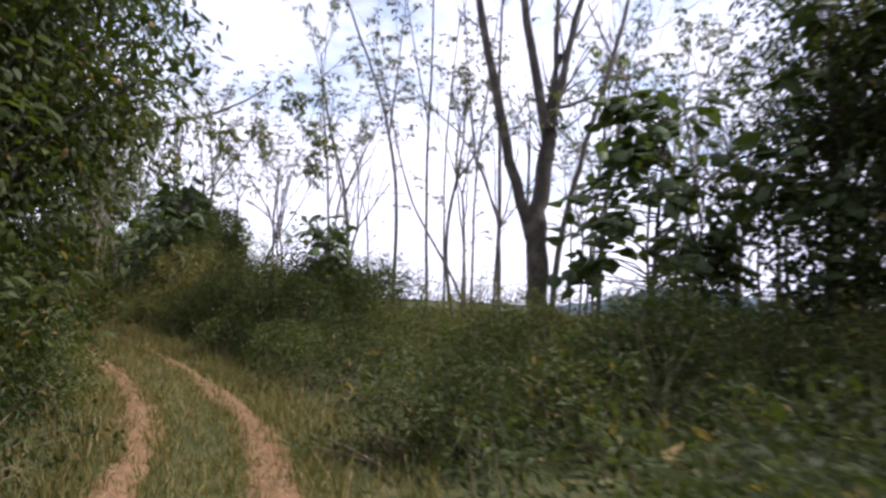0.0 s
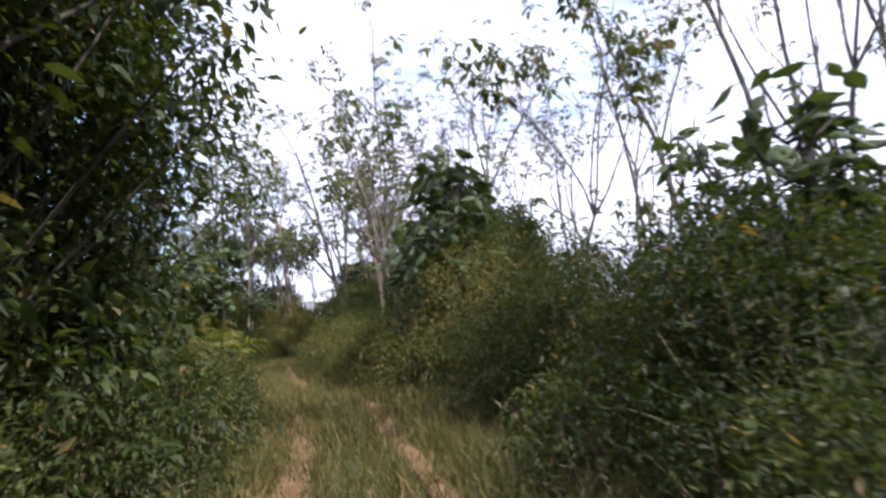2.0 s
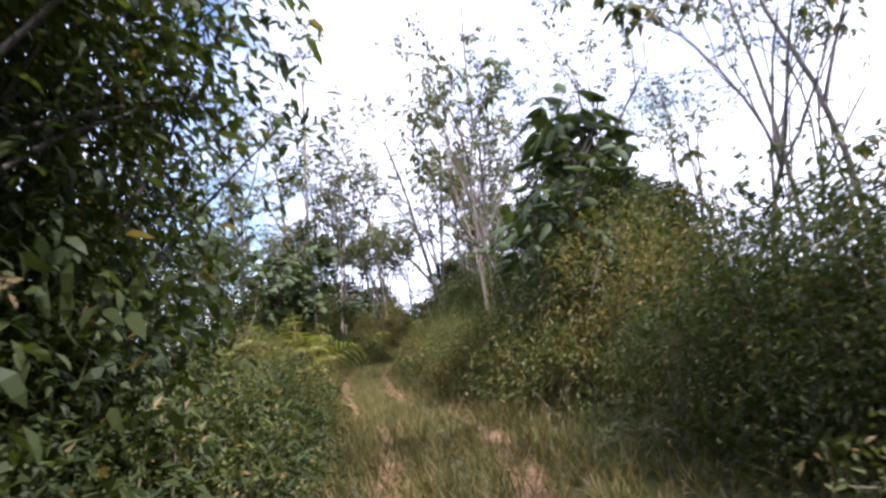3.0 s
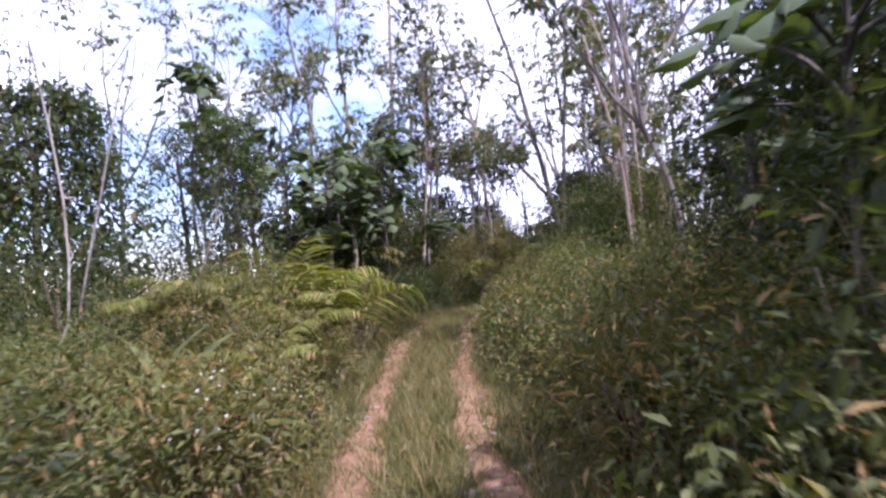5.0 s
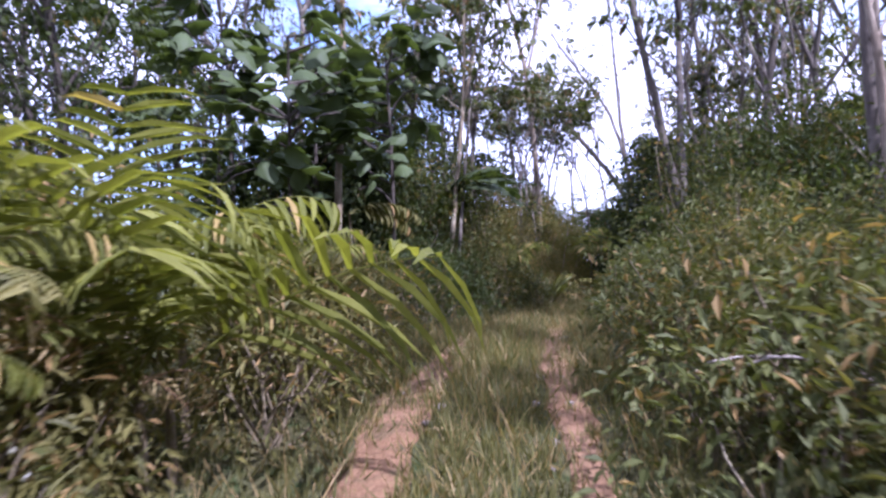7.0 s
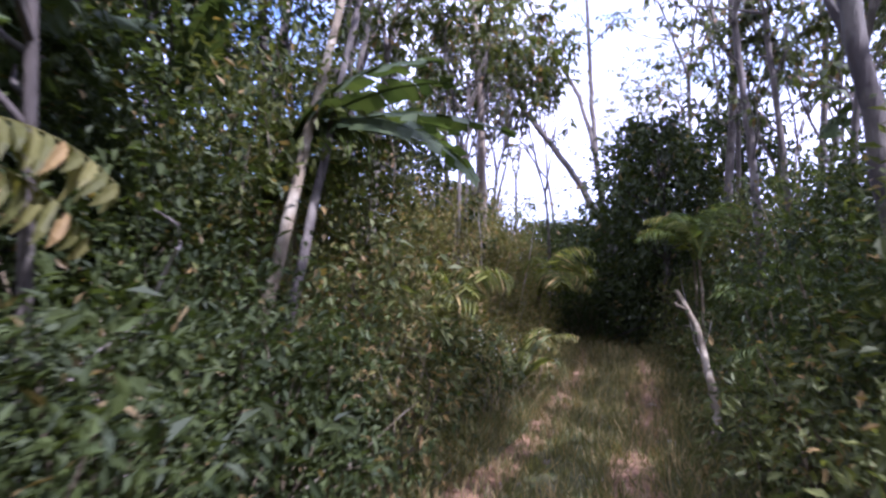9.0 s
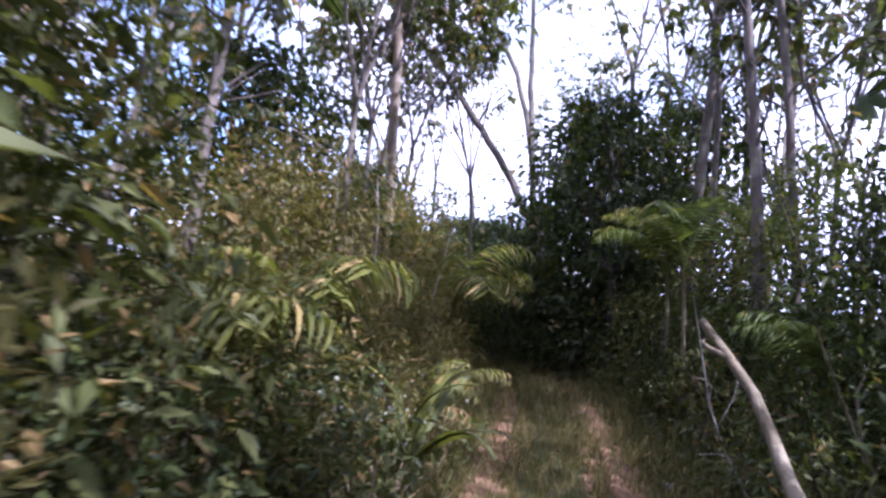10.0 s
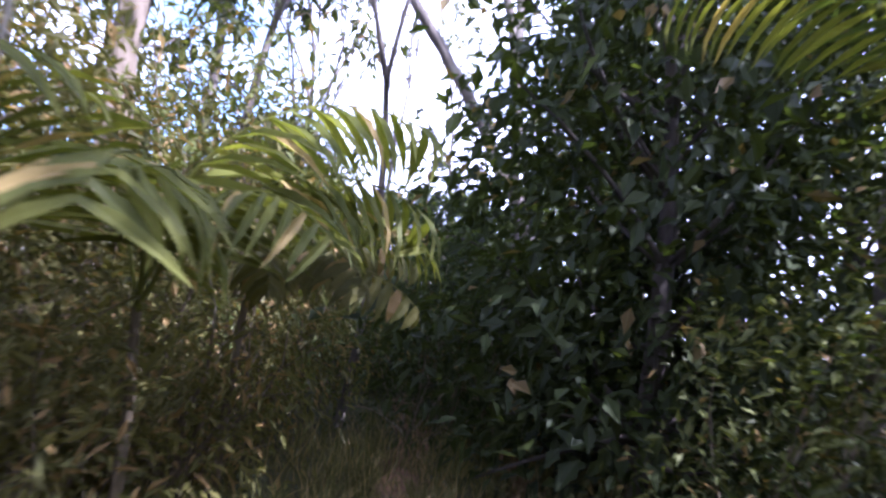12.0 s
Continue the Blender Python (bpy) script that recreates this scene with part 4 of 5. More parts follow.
shaped_tree("dark leaning tree beside a pale one", -25.44, 26.86, 332, 0.6, BARK_DARK, 1.0, [
    ([(0.00, 0.00, 0.20), (-0.53, 0.60, 1.50), (-1.14, 1.29, 3.00), (-1.75, 1.99, 4.50), (-2.25, 2.55, 6.00), (-2.75, 3.05, 8.00), (-3.10, 3.40, 9.60)], 0.042, 0.025),
    ([(-1.90, 2.15, 4.90), (-1.80, 2.50, 6.20), (-1.90, 2.90, 7.60)], 0.0252, 0.020),
])
shaped_tree("pale rubber tree rising out of the bushes", -32.55, 36.46, 319, 0.7, BARK_PALE, 1.0, [
    ([(0.00, 0.00, 1.49), (0.01, 0.01, 3.48), (-0.07, -0.07, 6.47), (-0.23, -0.24, 8.99), (-0.49, -0.53, 11.03), (-0.98, -1.08, 13.63)], 0.13, 0.06),
    ([(-0.17, -0.18, 8.23), (0.26, 0.27, 10.67), (0.53, 0.54, 13.13)], 0.06, 0.03),
])
shaped_tree("thick forked tree, nearly bare", -23.05, 31.05, 320, 0.12, BARK_DARK, 1.0, [
    ([(0.00, 0.05, 0.20), (-0.17, 0.00, 2.00), (-0.41, -0.24, 4.00), (-0.66, -0.47, 6.00), (-0.90, -0.71, 8.00), (-1.35, -1.15, 10.40)], 0.092, 0.055),
    ([(0.07, -0.15, 0.20), (-0.05, -0.15, 2.00), (-0.59, 0.79, 4.00), (-1.16, 1.81, 6.00), (-1.73, 2.84, 8.00), (-2.45, 4.15, 10.80)], 0.092, 0.055),
    ([(-0.83, -0.65, 7.40), (-1.45, -0.85, 8.10), (-2.15, -1.05, 8.20)], 0.05, 0.02),
    ([(-1.25, 1.95, 6.30), (-0.95, 1.45, 7.30), (-0.85, 1.25, 8.80)], 0.06, 0.035),
    ([(-0.31, -0.15, 3.20), (-0.65, -0.15, 4.20), (-0.90, -0.05, 5.80)], 0.04, 0.02),
])
shaped_tree("thin pale stem in a close group", -18.99, 28.49, 321, 0.35, BARK_PALE, 1.0, [
    ([(0.00, 0.00, 0.17), (0.04, 0.02, 1.37), (0.06, 0.03, 2.97), (-0.07, -0.03, 4.60), (-0.33, -0.18, 5.89), (-0.54, -0.30, 7.51)], 0.06, 0.03),
])
shaped_tree("thin pale stem in a close group", -19.06, 28.79, 322, 0.35, BARK_PALE, 1.0, [
    ([(0.00, 0.00, 0.14), (0.04, 0.02, 1.46), (-0.01, -0.00, 3.31), (0.00, 0.00, 4.86), (-0.08, -0.04, 6.33)], 0.06, 0.03),
])
shaped_tree("thin pale stem in a close group", -19.09, 29.11, 323, 0.35, BARK_PALE, 1.0, [
    ([(0.00, 0.00, 0.10), (0.04, 0.02, 1.25), (0.10, 0.05, 3.33), (0.12, 0.06, 4.89), (0.04, 0.02, 6.39)], 0.055, 0.03),
])
shaped_tree("forked grey tree behind the bushes", -27.89, 39.70, 324, 0.2, BARK_GREY, 1.0, [
    ([(0.00, 0.00, 2.35), (0.20, 0.13, 6.71), (0.08, 0.05, 8.82), (-0.08, -0.06, 11.18), (-0.25, -0.17, 13.57)], 0.11, 0.05),
    ([(0.21, 0.14, 6.82), (0.64, 0.41, 9.17), (1.02, 0.64, 11.38)], 0.07, 0.03),
])
shaped_tree("forked grey tree behind the saplings", -33.49, 27.21, 325, 0.3, BARK_GREY, 1.0, [
    ([(0.00, 0.00, 2.48), (0.09, 0.19, 6.77), (0.16, 0.35, 9.24), (-0.01, -0.02, 10.47), (-0.10, -0.21, 12.32)], 0.11, 0.05),
    ([(0.16, 0.34, 9.14), (0.48, 0.98, 10.49), (0.71, 1.42, 12.38)], 0.07, 0.03),
])
shaped_tree("leaning grey trunk against the sky", -33.30, 43.98, 326, 0.35, BARK_GREY, 1.0, [
    ([(0.00, 0.00, 2.94), (-0.40, -0.23, 3.58), (-1.14, -0.69, 5.06), (-2.01, -1.29, 6.54), (-2.69, -1.83, 7.69), (-3.27, -2.32, 8.58), (-4.02, -3.04, 9.60), (-4.81, -3.87, 11.01)], 0.15, 0.07),
    ([(-2.55, -1.71, 7.54), (-2.65, -1.79, 9.10), (-3.08, -2.15, 10.29)], 0.06, 0.03),
])
shaped_tree("bare forked grey tree", -33.34, 43.39, 327, 0.2, BARK_GREY, 1.0, [
    ([(0.00, 0.00, 2.88), (-0.22, -0.13, 5.68), (-0.45, -0.27, 6.67), (-0.83, -0.51, 8.17), (-1.76, -1.17, 9.98), (-2.52, -1.77, 11.46)], 0.12, 0.05),
    ([(-0.25, -0.15, 5.67), (-0.40, -0.24, 8.02), (-0.46, -0.27, 10.06), (-0.56, -0.34, 12.30)], 0.1, 0.05),
])
shaped_tree("grey trunk beyond the bushes", -27.50, 39.47, 328, 0.4, BARK_GREY, 1.0, [
    ([(0.00, 0.00, 2.17), (-0.01, -0.00, 3.69), (0.01, 0.00, 5.22), (-0.09, -0.03, 6.47), (-0.42, -0.12, 7.34)], 0.068, 0.04),
])
shaped_tree("grey trunk beyond the bushes", -26.26, 37.18, 329, 0.4, BARK_GREY, 1.0, [
    ([(0.00, 0.00, 2.12), (-0.09, -0.02, 3.19), (-0.18, -0.03, 4.28), (-0.30, -0.06, 5.40), (-0.42, -0.09, 6.55)], 0.085, 0.06),
])
shaped_tree("grey trunk beyond the bushes", -25.92, 37.84, 330, 0.5, BARK_GREY, 1.0, [
    ([(0.00, 0.00, 2.17), (-0.09, -0.01, 3.29), (-0.21, -0.03, 4.43), (-0.33, -0.05, 5.60), (-0.44, -0.07, 6.79)], 0.075, 0.05),
    ([(-0.31, -0.05, 5.43), (-0.17, -0.03, 5.82), (0.02, 0.00, 6.12)], 0.03, 0.015),
])

# ---- large-leaved trees ----
BIG = [round_leaf(1, 0.42, 0.34, LEAF_BIG), round_leaf(2, 0.46, 0.34, LEAF_BIG), round_leaf(3, 0.36, 0.3, LEAF_BIG)]
LONG = [round_leaf(4, 0.5, 0.24, LEAF_BIG), round_leaf(5, 0.44, 0.2, LEAF_BIG)]
MEDIUM = [round_leaf(6, 0.3, 0.15, LEAF_BIG), round_leaf(7, 0.26, 0.14, LEAF_BIG)]
BL = "large-leaved trees"


def large_leaved(x, y, h, r, n, seed, low=0.35, meshes=None, label="dark sapling with very large rounded leaves", trunk_r=0.05):
    ob = big_leaf_tree("big_leaf_tree", x, y, h, r, n, seed, low, meshes or BIG, trunk_r)
    return tagged(ob, label, "tree", BL)


large_leaved(4.5, 14.3, 6.6, 2.2, 520, 1, 0.28, label="spreading tree with large leaves against the light", trunk_r=0.08)
large_leaved(7.4, 10.2, 8.0, 1.8, 170, 2, 0.3, trunk_r=0.08)
large_leaved(-10.25, 19.7, 4.95, 0.98, 240, 3, 0.45, LONG, "pointed dark sapling with large drooping leaves")
large_leaved(-11.5, 20.4, 4.1, 1.0, 70, 4, 0.4, label="low sapling with large pale-backed leaves")
large_leaved(-3.0, 13.6, 2.8, 0.7, 130, 13, 0.45, MEDIUM, "dark sapling with large drooping leaves")
large_leaved(-4.4, 17.0, 3.4, 0.9, 100, 5, 0.4, MEDIUM, "dark sapling with large drooping leaves")
large_leaved(-26.4, 23.0, 5.8, 1.5, 150, 6, 0.3)
large_leaved(-26.1, 25.9, 5.4, 1.5, 130, 7, 0.35)
large_leaved(-25.3, 23.6, 5.0, 1.3, 90, 14, 0.5)
large_leaved(-26.8, 24.9, 5.8, 1.3, 100, 15, 0.45)
large_leaved(-27.8, 26.6, 6.2, 1.6, 90, 8, 0.3)
large_leaved(-27.6, 22.0, 6.6, 1.4, 70, 9, 0.45)
large_leaved(-29.2, 24.2, 6.4, 1.6, 80, 10, 0.3)
large_leaved(-25.2, 20.6, 7.2, 1.4, 80, 11, 0.68)
large_leaved(-24.6, 38.4, 5.2, 1.4, 60, 12, 0.4)

# ---- feather-leaved plants ----
FROND = [frond_mesh(1, 1.7, 15, 0.55, 0.05, LEAF_LIME), frond_mesh(2, 1.5, 13, 0.5, 0.046, LEAF_LIME, 0.9, 1.6, 0.5), frond_mesh(3, 1.9, 16, 0.6, 0.055, LEAF_LIME, 1.1, 2.0, 0.6)]
FROND_WIDE = [frond_mesh(13, 2.2, 12, 0.95, 0.075, LEAF_LIME, 1.4, 0.75, 0.25), frond_mesh(14, 2.0, 11, 0.9, 0.07, LEAF_LIME, 1.35, 1.0, 0.35)]
FROND_OLD = [frond_mesh(4, 1.6, 16, 0.36, 0.075, LEAF_DRY, 0.7, 1.5, 0.9), frond_mesh(5, 1.5, 15, 0.34, 0.075, LEAF_DRY, 0.5, 1.3, 0.9)]
FROND_DEAD = [frond_mesh(6, 1.0, 9, 0.3, 0.03, LEAF_STRAW, 0.4, 2.4, 1.2), frond_mesh(7, 0.9, 8, 0.28, 0.03, LEAF_STRAW, 0.2, 2.2, 1.3)]
FROND_FINE = [frond_mesh(10, 1.5, 24, 0.32, 0.034, LEAF_LIME), frond_mesh(11, 1.4, 22, 0.3, 0.032, LEAF_LIME, 0.9, 1.5, 0.6), frond_mesh(12, 1.5, 20, 0.3, 0.03, LEAF_DRY, 0.8, 1.7, 0.8), FROND_DEAD[0]]
# fronds in the leaf colour that has shade mixed in
FROND_SHADE = [frond_mesh(8, 1.6, 20, 0.46, 0.036, LEAF_SHADE), frond_mesh(9, 1.7, 22, 0.5, 0.036, LEAF_SHADE, 0.9, 1.8, 0.5)]
FP = "feather-leaved plants"


def feathery(x, y, n, seed, meshes=None, stem=0.5, face=None, swing=3.14, size=1.0, tilt=(0.0, 0.5), label="sunlit yellow-green palm-like plant", name="feather_palm"):
    ob = feather_plant(name, x, y, sit(x, y), n, meshes or FROND, seed, tilt, face, swing, size, stem)
    return tagged(ob, label, "palm", FP)


feathery(-18.2, 19.4, 12, 1, FROND_FINE, stem=0.8, size=0.65)
feathery(-20.0, 20.8, 6, 31, FROND_WIDE, stem=0.65, face=-20, swing=0.9, size=0.78, tilt=(-0.5, 0.05), label="large sunlit palm with long narrow leaflets")
feathery(-21.2, 20.6, 4, 32, FROND_WIDE, stem=0.8, face=-20, swing=1.0, size=0.72, tilt=(-0.6, 0.0), label="large sunlit palm with long narrow leaflets")
feathery(-17.0, 18.5, 11, 2, FROND_FINE, stem=0.7, size=0.6)
feathery(-19.4, 19.8, 14, 3, FROND_FINE, stem=1.0, size=0.7)
feathery(-19.0, 18.2, 14, 4, FROND_FINE, stem=1.2, size=0.7)
feathery(-18.4, 17.6, 13, 21, FROND_FINE, stem=1.2, size=0.65)
feathery(-20.4, 18.8, 13, 22, FROND_FINE, stem=1.1, size=0.7)
feathery(-19.8, 20.6, 12, 23, FROND_FINE, stem=0.6, size=0.6)
feathery(-20.6, 21.0, 9, 5, stem=0.8, size=0.75)
feathery(-22.0, 22.2, 9, 13, FROND_FINE, stem=0.7, size=0.8)
feathery(-25.9, 25.0, 2, 6, FROND_OLD, 2.0, 69, 0.12, 0.95, (-0.3, -0.1), "plant with drooping yellowed feather leaves")
feathery(-27.4, 27.8, 6, 7, FROND_SHADE, stem=2.0, face=40, swing=1.2, size=0.95, label="tall palm-like plant leaning over the track")
feathery(-28.7, 33.4, 7, 8, FROND_FINE, stem=0.35, face=30, swing=1.3, size=0.7, label="low fern-like plant at the track's edge")
feathery(-31.1, 36.9, 5, 9, FROND_OLD + FROND[:1], 1.35, 0, 0.7, 0.9, (-0.1, 0.3), "plant with yellowed feather leaves over the track")
feathery(-30.4, 35.9, 7, 10, stem=1.3, face=20, swing=1.5, size=0.9)
feathery(-26.9, 36.0, 8, 11, FROND_SHADE + FROND_FINE[:1], stem=2.1, face=215, swing=2.3, size=0.9, tilt=(0.0, 0.6), label="palm-like plant with shade put into its green")
feathery(-25.1, 34.2, 6, 12, FROND_SHADE, stem=1.0, face=200, swing=1.6, size=0.6, label="palm-like plant with shade put into its green")
feathery(-27.4, 36.9, 8, 14, FROND_SHADE[:1] + FROND_FINE[:2], stem=2.1, face=230, swing=1.6, size=0.95, label="palm-like plant with shade put into its green")
feathery(-29.2, 31.6, 7, 15, stem=1.0, face=20, swing=1.4, size=0.85)
feathery(-28.2, 30.0, 6, 16, stem=0.9, face=30, swing=1.4, size=0.8)
feathery(-24.0, 31.6, 5, 17, FROND_SHADE, stem=0.7, face=200, swing=1.5, size=0.55, label="palm-like plant with shade put into its green")
feathery(-30.2, 33.5, 12, 18, FROND_DEAD, 1.65, size=0.75, tilt=(-0.5, 0.1), label="dead plant with hanging straw-coloured leaves", name="dead_palm")
feathery(-30.6, 34.2, 11, 19, FROND_DEAD, 1.5, size=0.8, tilt=(-0.5, 0.1), label="dead plant with hanging straw-coloured leaves", name="dead_palm")

# ---- strap-leaved plants ----
STRAP_DARK = [strap_leaf(6, 1.7, 0.34, LEAF_BIG, 0.55), strap_leaf(7, 1.5, 0.3, LEAF_BIG, 0.7), strap_leaf(8, 1.3, 0.26, LEAF_BIG, 0.4)]
REED = [strap_leaf(4, 1.3, 0.09, LEAF_MID, 0.6, False), strap_leaf(5, 1.1, 0.08, LEAF_LIME, 0.8, False)]


def strap_plant(x, y, n, seed, meshes, stem, size, label, name="wild_banana", face=None, swing=3.14, tilt=(-0.2, 0.5)):
    rng = np.random.RandomState(seed)
    top = new(name)
    top.matrix_basis = pose(x, y, sit(x, y))
    if stem > 0.1:
        s = Soup()
        s.tube(bend((0, 0, -0.1), (0, 0, stem), 0.03, 5, rng), np.linspace(0.045, 0.035, 5), 8)
        part("stem", s.mesh("stem", STEM_GREEN, True), top)
    for i in range(n):
        a = (i * 2.4 + rng.normal(0, 0.3)) if face is None else radians(face) + rng.uniform(-swing, swing)
        m = (Matrix.Translation((0, 0, stem)) @ Matrix.Rotation(a, 4, "Z") @ Matrix.Rotation(-rng.uniform(*tilt), 4, "Y")
             @ Matrix.Rotation(rng.normal(0, 0.3), 4, "X") @ Matrix.Scale(size * rng.uniform(0.8, 1.15), 4))
        part("leaf", meshes[rng.randint(len(meshes))], top, m=m)
    return tagged(top, label, "plant", "strap-leaved plants")


strap_plant(-28.6, 27.6, 9, 1, STRAP_DARK, 3.3, 0.85, "dark wild banana with upright torn leaves", tilt=(0.1, 0.6))
strap_plant(-27.0, 28.0, 7, 2, STRAP_DARK, 2.75, 1.45, "wild banana with long leaves over the track", face=46, swing=0.8, tilt=(-0.55, -0.1))
for px, py, s in ((-17.2, 16.6, 3), (-16.2, 16.9, 4), (-18.6, 16.4, 5), (-15.4, 17.2, 6), (-28.0, 29.3, 7), (-27.6, 31.8, 9)):
    strap_plant(px, py, 12, s, REED, 0.25, 1.0, "clump of reedy wild ginger beside the track", "wild_ginger", tilt=(0.0, 0.9))


# ---- weeds with white seed heads ----
HEADS = []
for seed in range(3):
    hr = np.random.RandomState(seed)
    bm = bmesh.new()
    bmesh.ops.create_icosphere(bm, subdivisions=1, radius=0.011)
    for vert in bm.verts:
        vert.co *= hr.uniform(0.4, 1.7)
    head = bpy.data.meshes.new("flower_head")
    bm.to_mesh(head)
    bm.free()
    head.materials.append(SEED_WHITE)
    HEADS.append(head)


def seed_weed(x, y, seed, size):
    rng = np.random.RandomState(seed)
    ob = shrub("flowering_weed", seed, 0.4, 0.8, 34, 6, 0.1, 0.04, LEAF_MID, 8)
    c, out = dome(rng, 16, 0.42, 0.95, 0.65, 0.3)
    for i in range(16):
        part("flower_head", HEADS[rng.randint(3)], ob, "fluffy white seed head", Matrix.Translation(c[i]))
    ob.matrix_basis = pose(x, y, sit(x, y), 0, 0, rng.uniform(0, 360)) @ Matrix.Scale(size, 4)
    return tagged(ob, "green weed with fluffy white seed heads", "weed", "white-headed weeds")


for i, (px, py) in enumerate(((-16.3, 18.0), (-16.9, 18.4), (-15.6, 17.6), (-17.4, 19.0), (-16.6, 17.4), (-15.0, 17.3), (-18.4, 20.0), (-15.9, 18.2),
                              (-14.3, 16.9), (-27.4, 31.4), (-27.8, 32.3), (-27.1, 30.7))):
    seed_weed(px, py, 200 + i, 0.9 + 0.25 * ((i * 7) % 3) / 2)


# ---- dead wood and hanging stems ----
def dead_branch(a, b, radius, seed, label, sag=0.12, twigs=3, mat=None, name="dead_branch", category="branch"):
    rng = np.random.RandomState(seed)
    s = Soup()
    pts = bend(a, b, sag, 9, rng) + rng.normal(0, 0.015, (9, 3))
    s.tube(pts, np.linspace(radius, radius * 0.55, 9), 7)
    for i in range(twigs):
        q = pts[rng.randint(2, 8)]
        w = unit(pts[-1] - pts[0]) + rng.normal(0, 0.5, 3)
        s.tube(bend(q, q + unit(w) * rng.uniform(0.25, 0.6), 0.05, 4, rng), np.linspace(radius * 0.45, 0.004, 4), 5)
    return tagged(new(name, s.mesh(name, mat or DEADWOOD, True)), label, category, "dead wood")


dead_branch((-24.72, 31.3, 0.1), (-25.76, 32.76, 1.52), 0.055, 1, "mossy grey fallen log leaning out of the bushes", 0.12, 1, STEM)
dead_branch((-25.5, 33.6, 0.1), (-26.0, 33.4, 1.7), 0.012, 2, "thin pale dead stem among dark shrubs")
dead_branch((-26.4, 25.6, 0.4), (-25.1, 26.0, 1.45), 0.018, 3, "pale dead twig in the undergrowth")
dead_branch((-26.6, 26.2, 0.9), (-25.2, 26.4, 1.9), 0.014, 4, "pale dead twig in the undergrowth")
dead_branch((-17.2, 23.6, 0.2), (-17.9, 22.9, 0.8), 0.011, 5, "pale dead twig among dry shrubs")
dead_branch((-30.3, 34.9, 0.2), (-29.9, 35.2, 2.9), 0.013, 6, "thin dry cane among the leaves", 0.08, 1)
dead_branch((-30.0, 33.6, 0.2), (-30.3, 33.9, 3.0), 0.013, 7, "thin dry cane among the leaves", 0.08, 1)
dead_branch((-19.6, 15.6, 0.0), (-19.9, 16.6, 5.4), 0.022, 8, "bare arching stem beside the track", 0.6, 4)
dead_branch((-20.6, 16.6, 0.0), (-18.7, 17.6, 5.0), 0.02, 9, "bare arching stem beside the track", 0.7, 4)
dead_branch((-21.5, 15.8, 0.0), (-18.6, 18.6, 3.4), 0.022, 10, "bare arching stem beside the track", 0.6, 4, STEM)
dead_branch((-6.2, 6.6, 3.2), (-3.6, 10.6, 5.6), 0.028, 11, "bare limb reaching over the track", 0.5, 7, BARK_DARK)
dead_branch((-7.4, 7.8, 3.6), (-6.0, 12.4, 6.2), 0.028, 12, "bare limb reaching over the track", 0.5, 7, BARK_DARK)

# ---- grass ----


def grass(name, s0, s1, count, seed, tall, spread, label):
    rng = np.random.RandomState(seed)
    k = rng.uniform(s0 / 0.4, s1 / 0.4, count)
    o = spread(rng, count)
    i = np.clip(k.astype(int), 0, len(LINE) - 2)
    p = LINE[i] + (LINE[i + 1] - LINE[i]) * (k - i)[:, None] + side[i] * o[:, None]
    z = ground_height(p[:, 0], p[:, 1])
    n = 6
    pos = np.repeat(np.stack([p[:, 0], p[:, 1], z - 0.01], 1), n, 0) + rng.normal(0, 0.035, (count * n, 3)) * [1, 1, 0]
    way = rng.normal(0, 0.42, (count * n, 3)) + [0, 0, 1.0]
    size = np.repeat(tall * rng.uniform(0.4, 1.2, count), n) * rng.uniform(0.6, 1.1, count * n)
    s = Soup()
    s.leaves(pos, way, rng.normal(0, 1, (count * n, 3)), size, rng.uniform(0.006, 0.012, count * n), BLADE)
    return tagged(new(name, s.mesh(name, GRASS)), label, "grass", kind="stuff")


def middle(rng, n):
    return rng.normal(0, 0.2, n)


def verge(rng, n):
    return rng.choice([-1, 1], n) * (0.86 + np.abs(rng.normal(0, 0.6, n)))


def ruts_edge(rng, n):
    return rng.choice([-1, 1], n) * (0.58 + rng.choice([-1, 1], n) * np.abs(rng.normal(0.22, 0.08, n)))


def anywhere(rng, n):
    return rng.uniform(-1.2, 1.2, n)


grass("grass", 8, 66, 2200, 1, 0.2, middle, "short dry grass between the wheel ruts")
grass("grass", 8, 66, 6500, 2, 0.38, verge, "grass along the track's edges")
grass("grass", 8, 66, 3600, 7, 0.18, anywhere, "short dry grass in the wheel ruts")
grass("grass", 27, 36, 700, 3, 0.4, anywhere, "tall grass grown over the track")
grass("grass", 54, 68, 1200, 4, 0.34, anywhere, "tall grass grown over the track")
grass("grass", 45, 57, 700, 6, 0.26, anywhere, "tall grass grown over the track")
grass("grass", 8, 66, 7500, 9, 0.19, ruts_edge, "short grass creeping into the wheel ruts")
grass("grass", 36, 50, 900, 5, 0.34, middle, "tall grass between the wheel ruts")

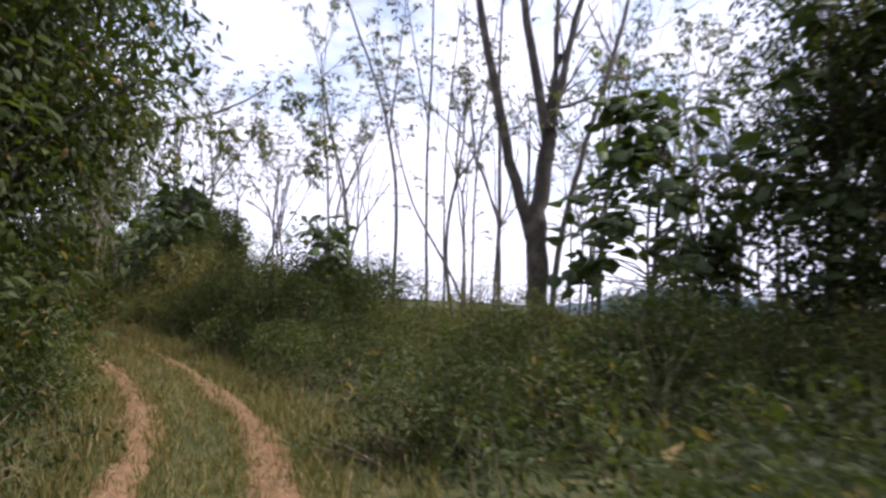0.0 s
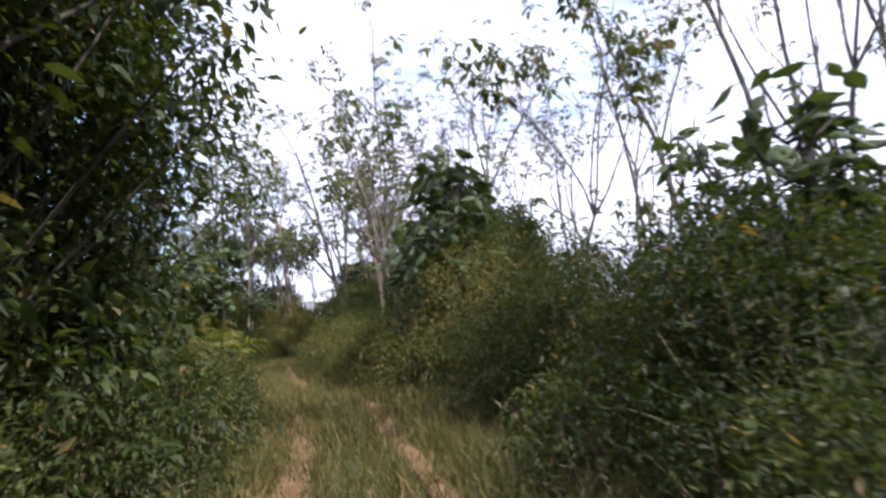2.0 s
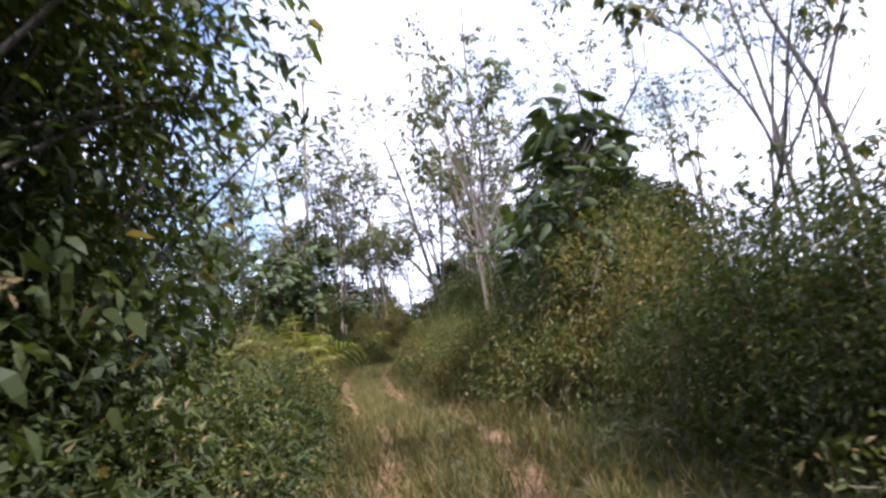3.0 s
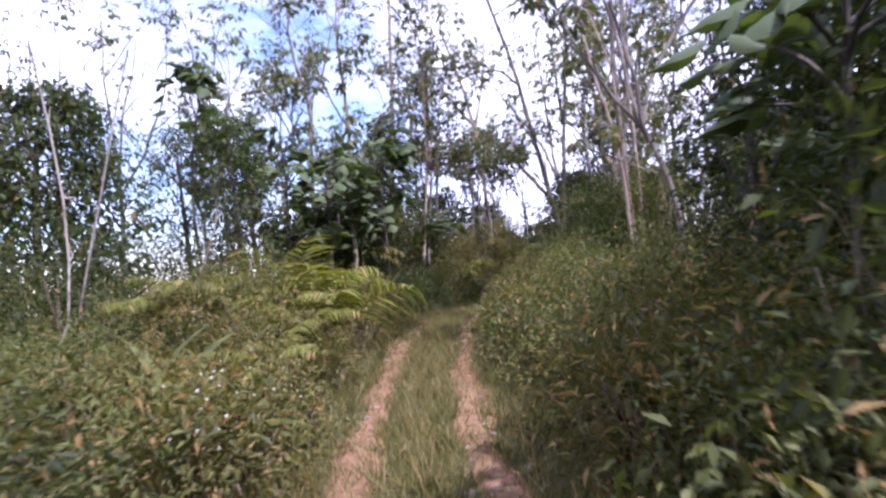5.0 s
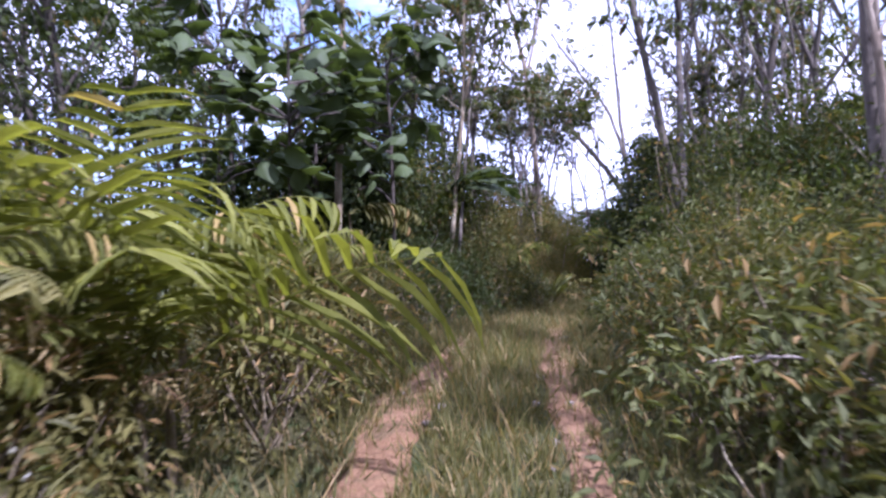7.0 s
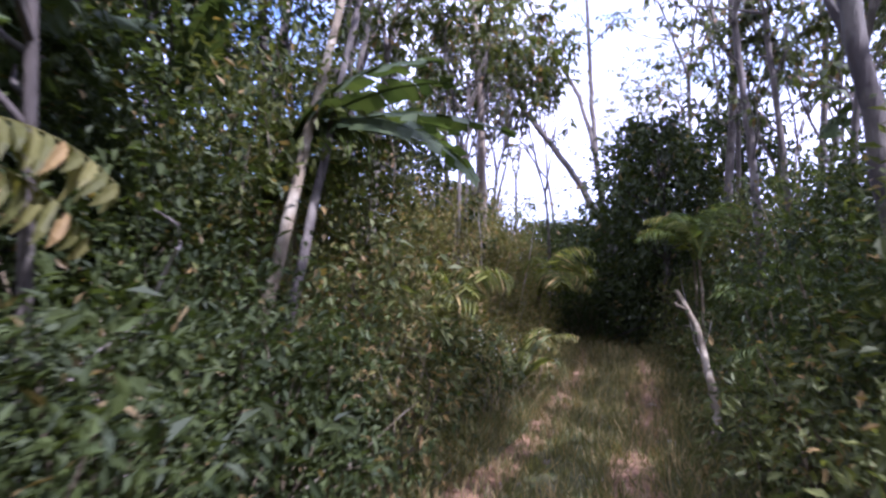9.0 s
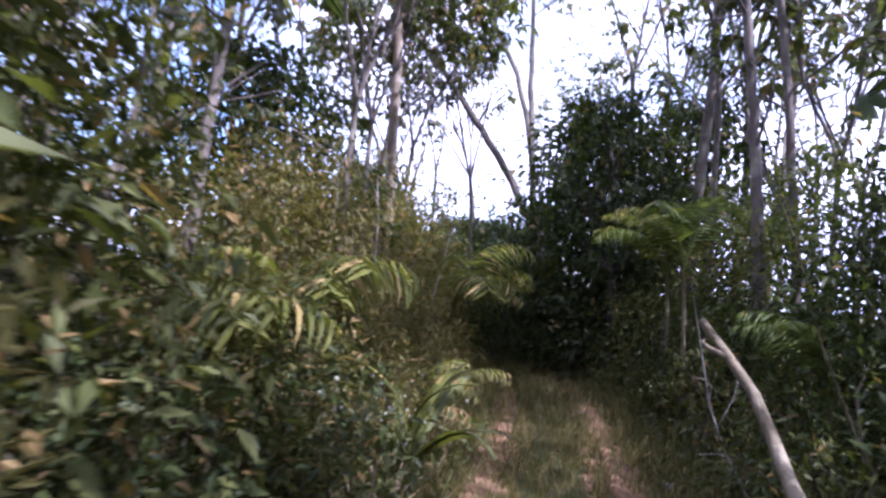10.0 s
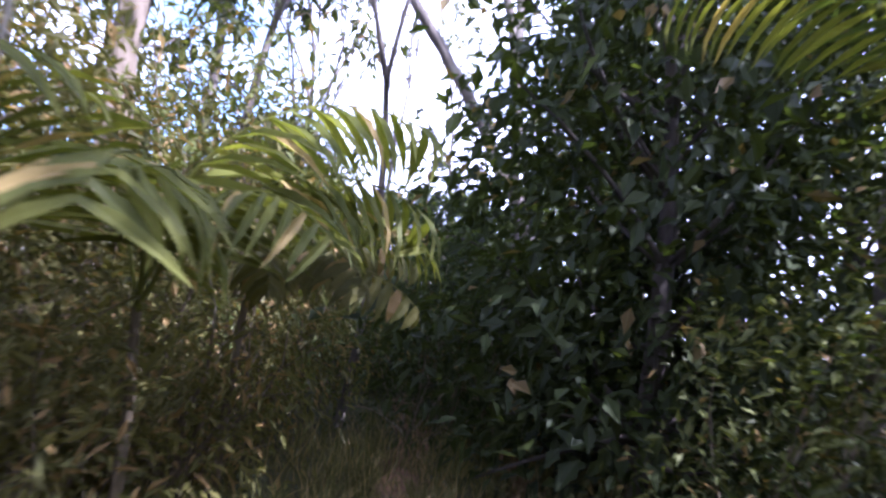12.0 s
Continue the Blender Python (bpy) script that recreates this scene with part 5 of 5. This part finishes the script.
# ---- ground cover away from the track ----
CR = np.random.RandomState(21)
cx, cy = CR.uniform(-48, 24, 5600), CR.uniform(-6, 58, 5600)
keep = (off_track(cx, cy) > 2.2) & (np.sin(cx * 0.35 + 1) + np.cos(cy * 0.31) + CR.normal(0, 0.7, 5600) > -0.6)
cx, cy = cx[keep], cy[keep]
cz = ground_height(cx, cy)
per = 14
cpos = np.repeat(np.stack([cx, cy, cz], 1), per, 0) + CR.normal(0, 0.2, (len(cx) * per, 3)) * [1, 1, 0.35] + [0, 0, 0.12]
cover = Soup()
cover.leaves(cpos, CR.normal(0, 1, cpos.shape) + [0, 0, 0.4], np.array([0, 0, 1.0]) + CR.normal(0, 0.4, cpos.shape), CR.uniform(0.2, 0.5, len(cpos)), CR.uniform(0.07, 0.16, len(cpos)), SMALL)
tagged(new("ground_cover", cover.mesh("ground_cover", LEAF_MID)), "low ferns and seedlings covering the forest floor", "undergrowth", kind="stuff")

# ---- far hill ----
hv, hf = [], []
hr = np.random.RandomState(3)
hu = np.linspace(-1, 1, 60)
for row, (back, up) in enumerate(((0, 0.0), (20, 0.6), (45, 1.0), (90, 0.0))):
    for u in hu:
        crest = 26 * math.exp(-((u + 0.1) / 0.45) ** 2) + 6 * math.exp(-((u - 0.6) / 0.25) ** 2) + hr.normal(0, 0.7)
        hv.append((195 + 190 * u, 480 + back - 40 * u, -22 + up * (crest + 14)))
for row in range(3):
    for c in range(59):
        a = row * 60 + c
        hf.append((a, a + 1, a + 61, a + 60))
# haze comes from the HILL colour alone
tagged(new("backdrop_hill", mesh("backdrop_hill", hv, hf, HILL, True)), "distant wooded hill, haze mixed into its colour", "hill", kind="structure")

# ---- stones in the ruts ----
STONES = []
for seed in range(4):
    bm = bmesh.new()
    bmesh.ops.create_icosphere(bm, subdivisions=1, radius=1.0)
    rng = np.random.RandomState(seed)
    for vert in bm.verts:
        vert.co *= rng.uniform(0.75, 1.15)
        vert.co.z *= 0.6
    me = bpy.data.meshes.new("stone")
    bm.to_mesh(me)
    bm.free()
    me.materials.append(STONE)
    STONES.append(me)
SR = np.random.RandomState(12)
for i in range(110):
    which = SR.randint(2)
    k = int(SR.uniform(30, 62) / 0.4)
    o = (-0.58, 0.58)[which] + SR.normal(0, 0.22)
    p = LINE[k] + side[k] * o
    g = SR.uniform(0.02, 0.06) * (1.3 if which else 1)
    part("stone", STONES[SR.randint(4)], RUTS[which], m=pose(p[0], p[1], float(ground_height(p[0], p[1])[0]) + 0.02, 0, 0, SR.uniform(0, 360)) @ Matrix.Scale(g, 4))
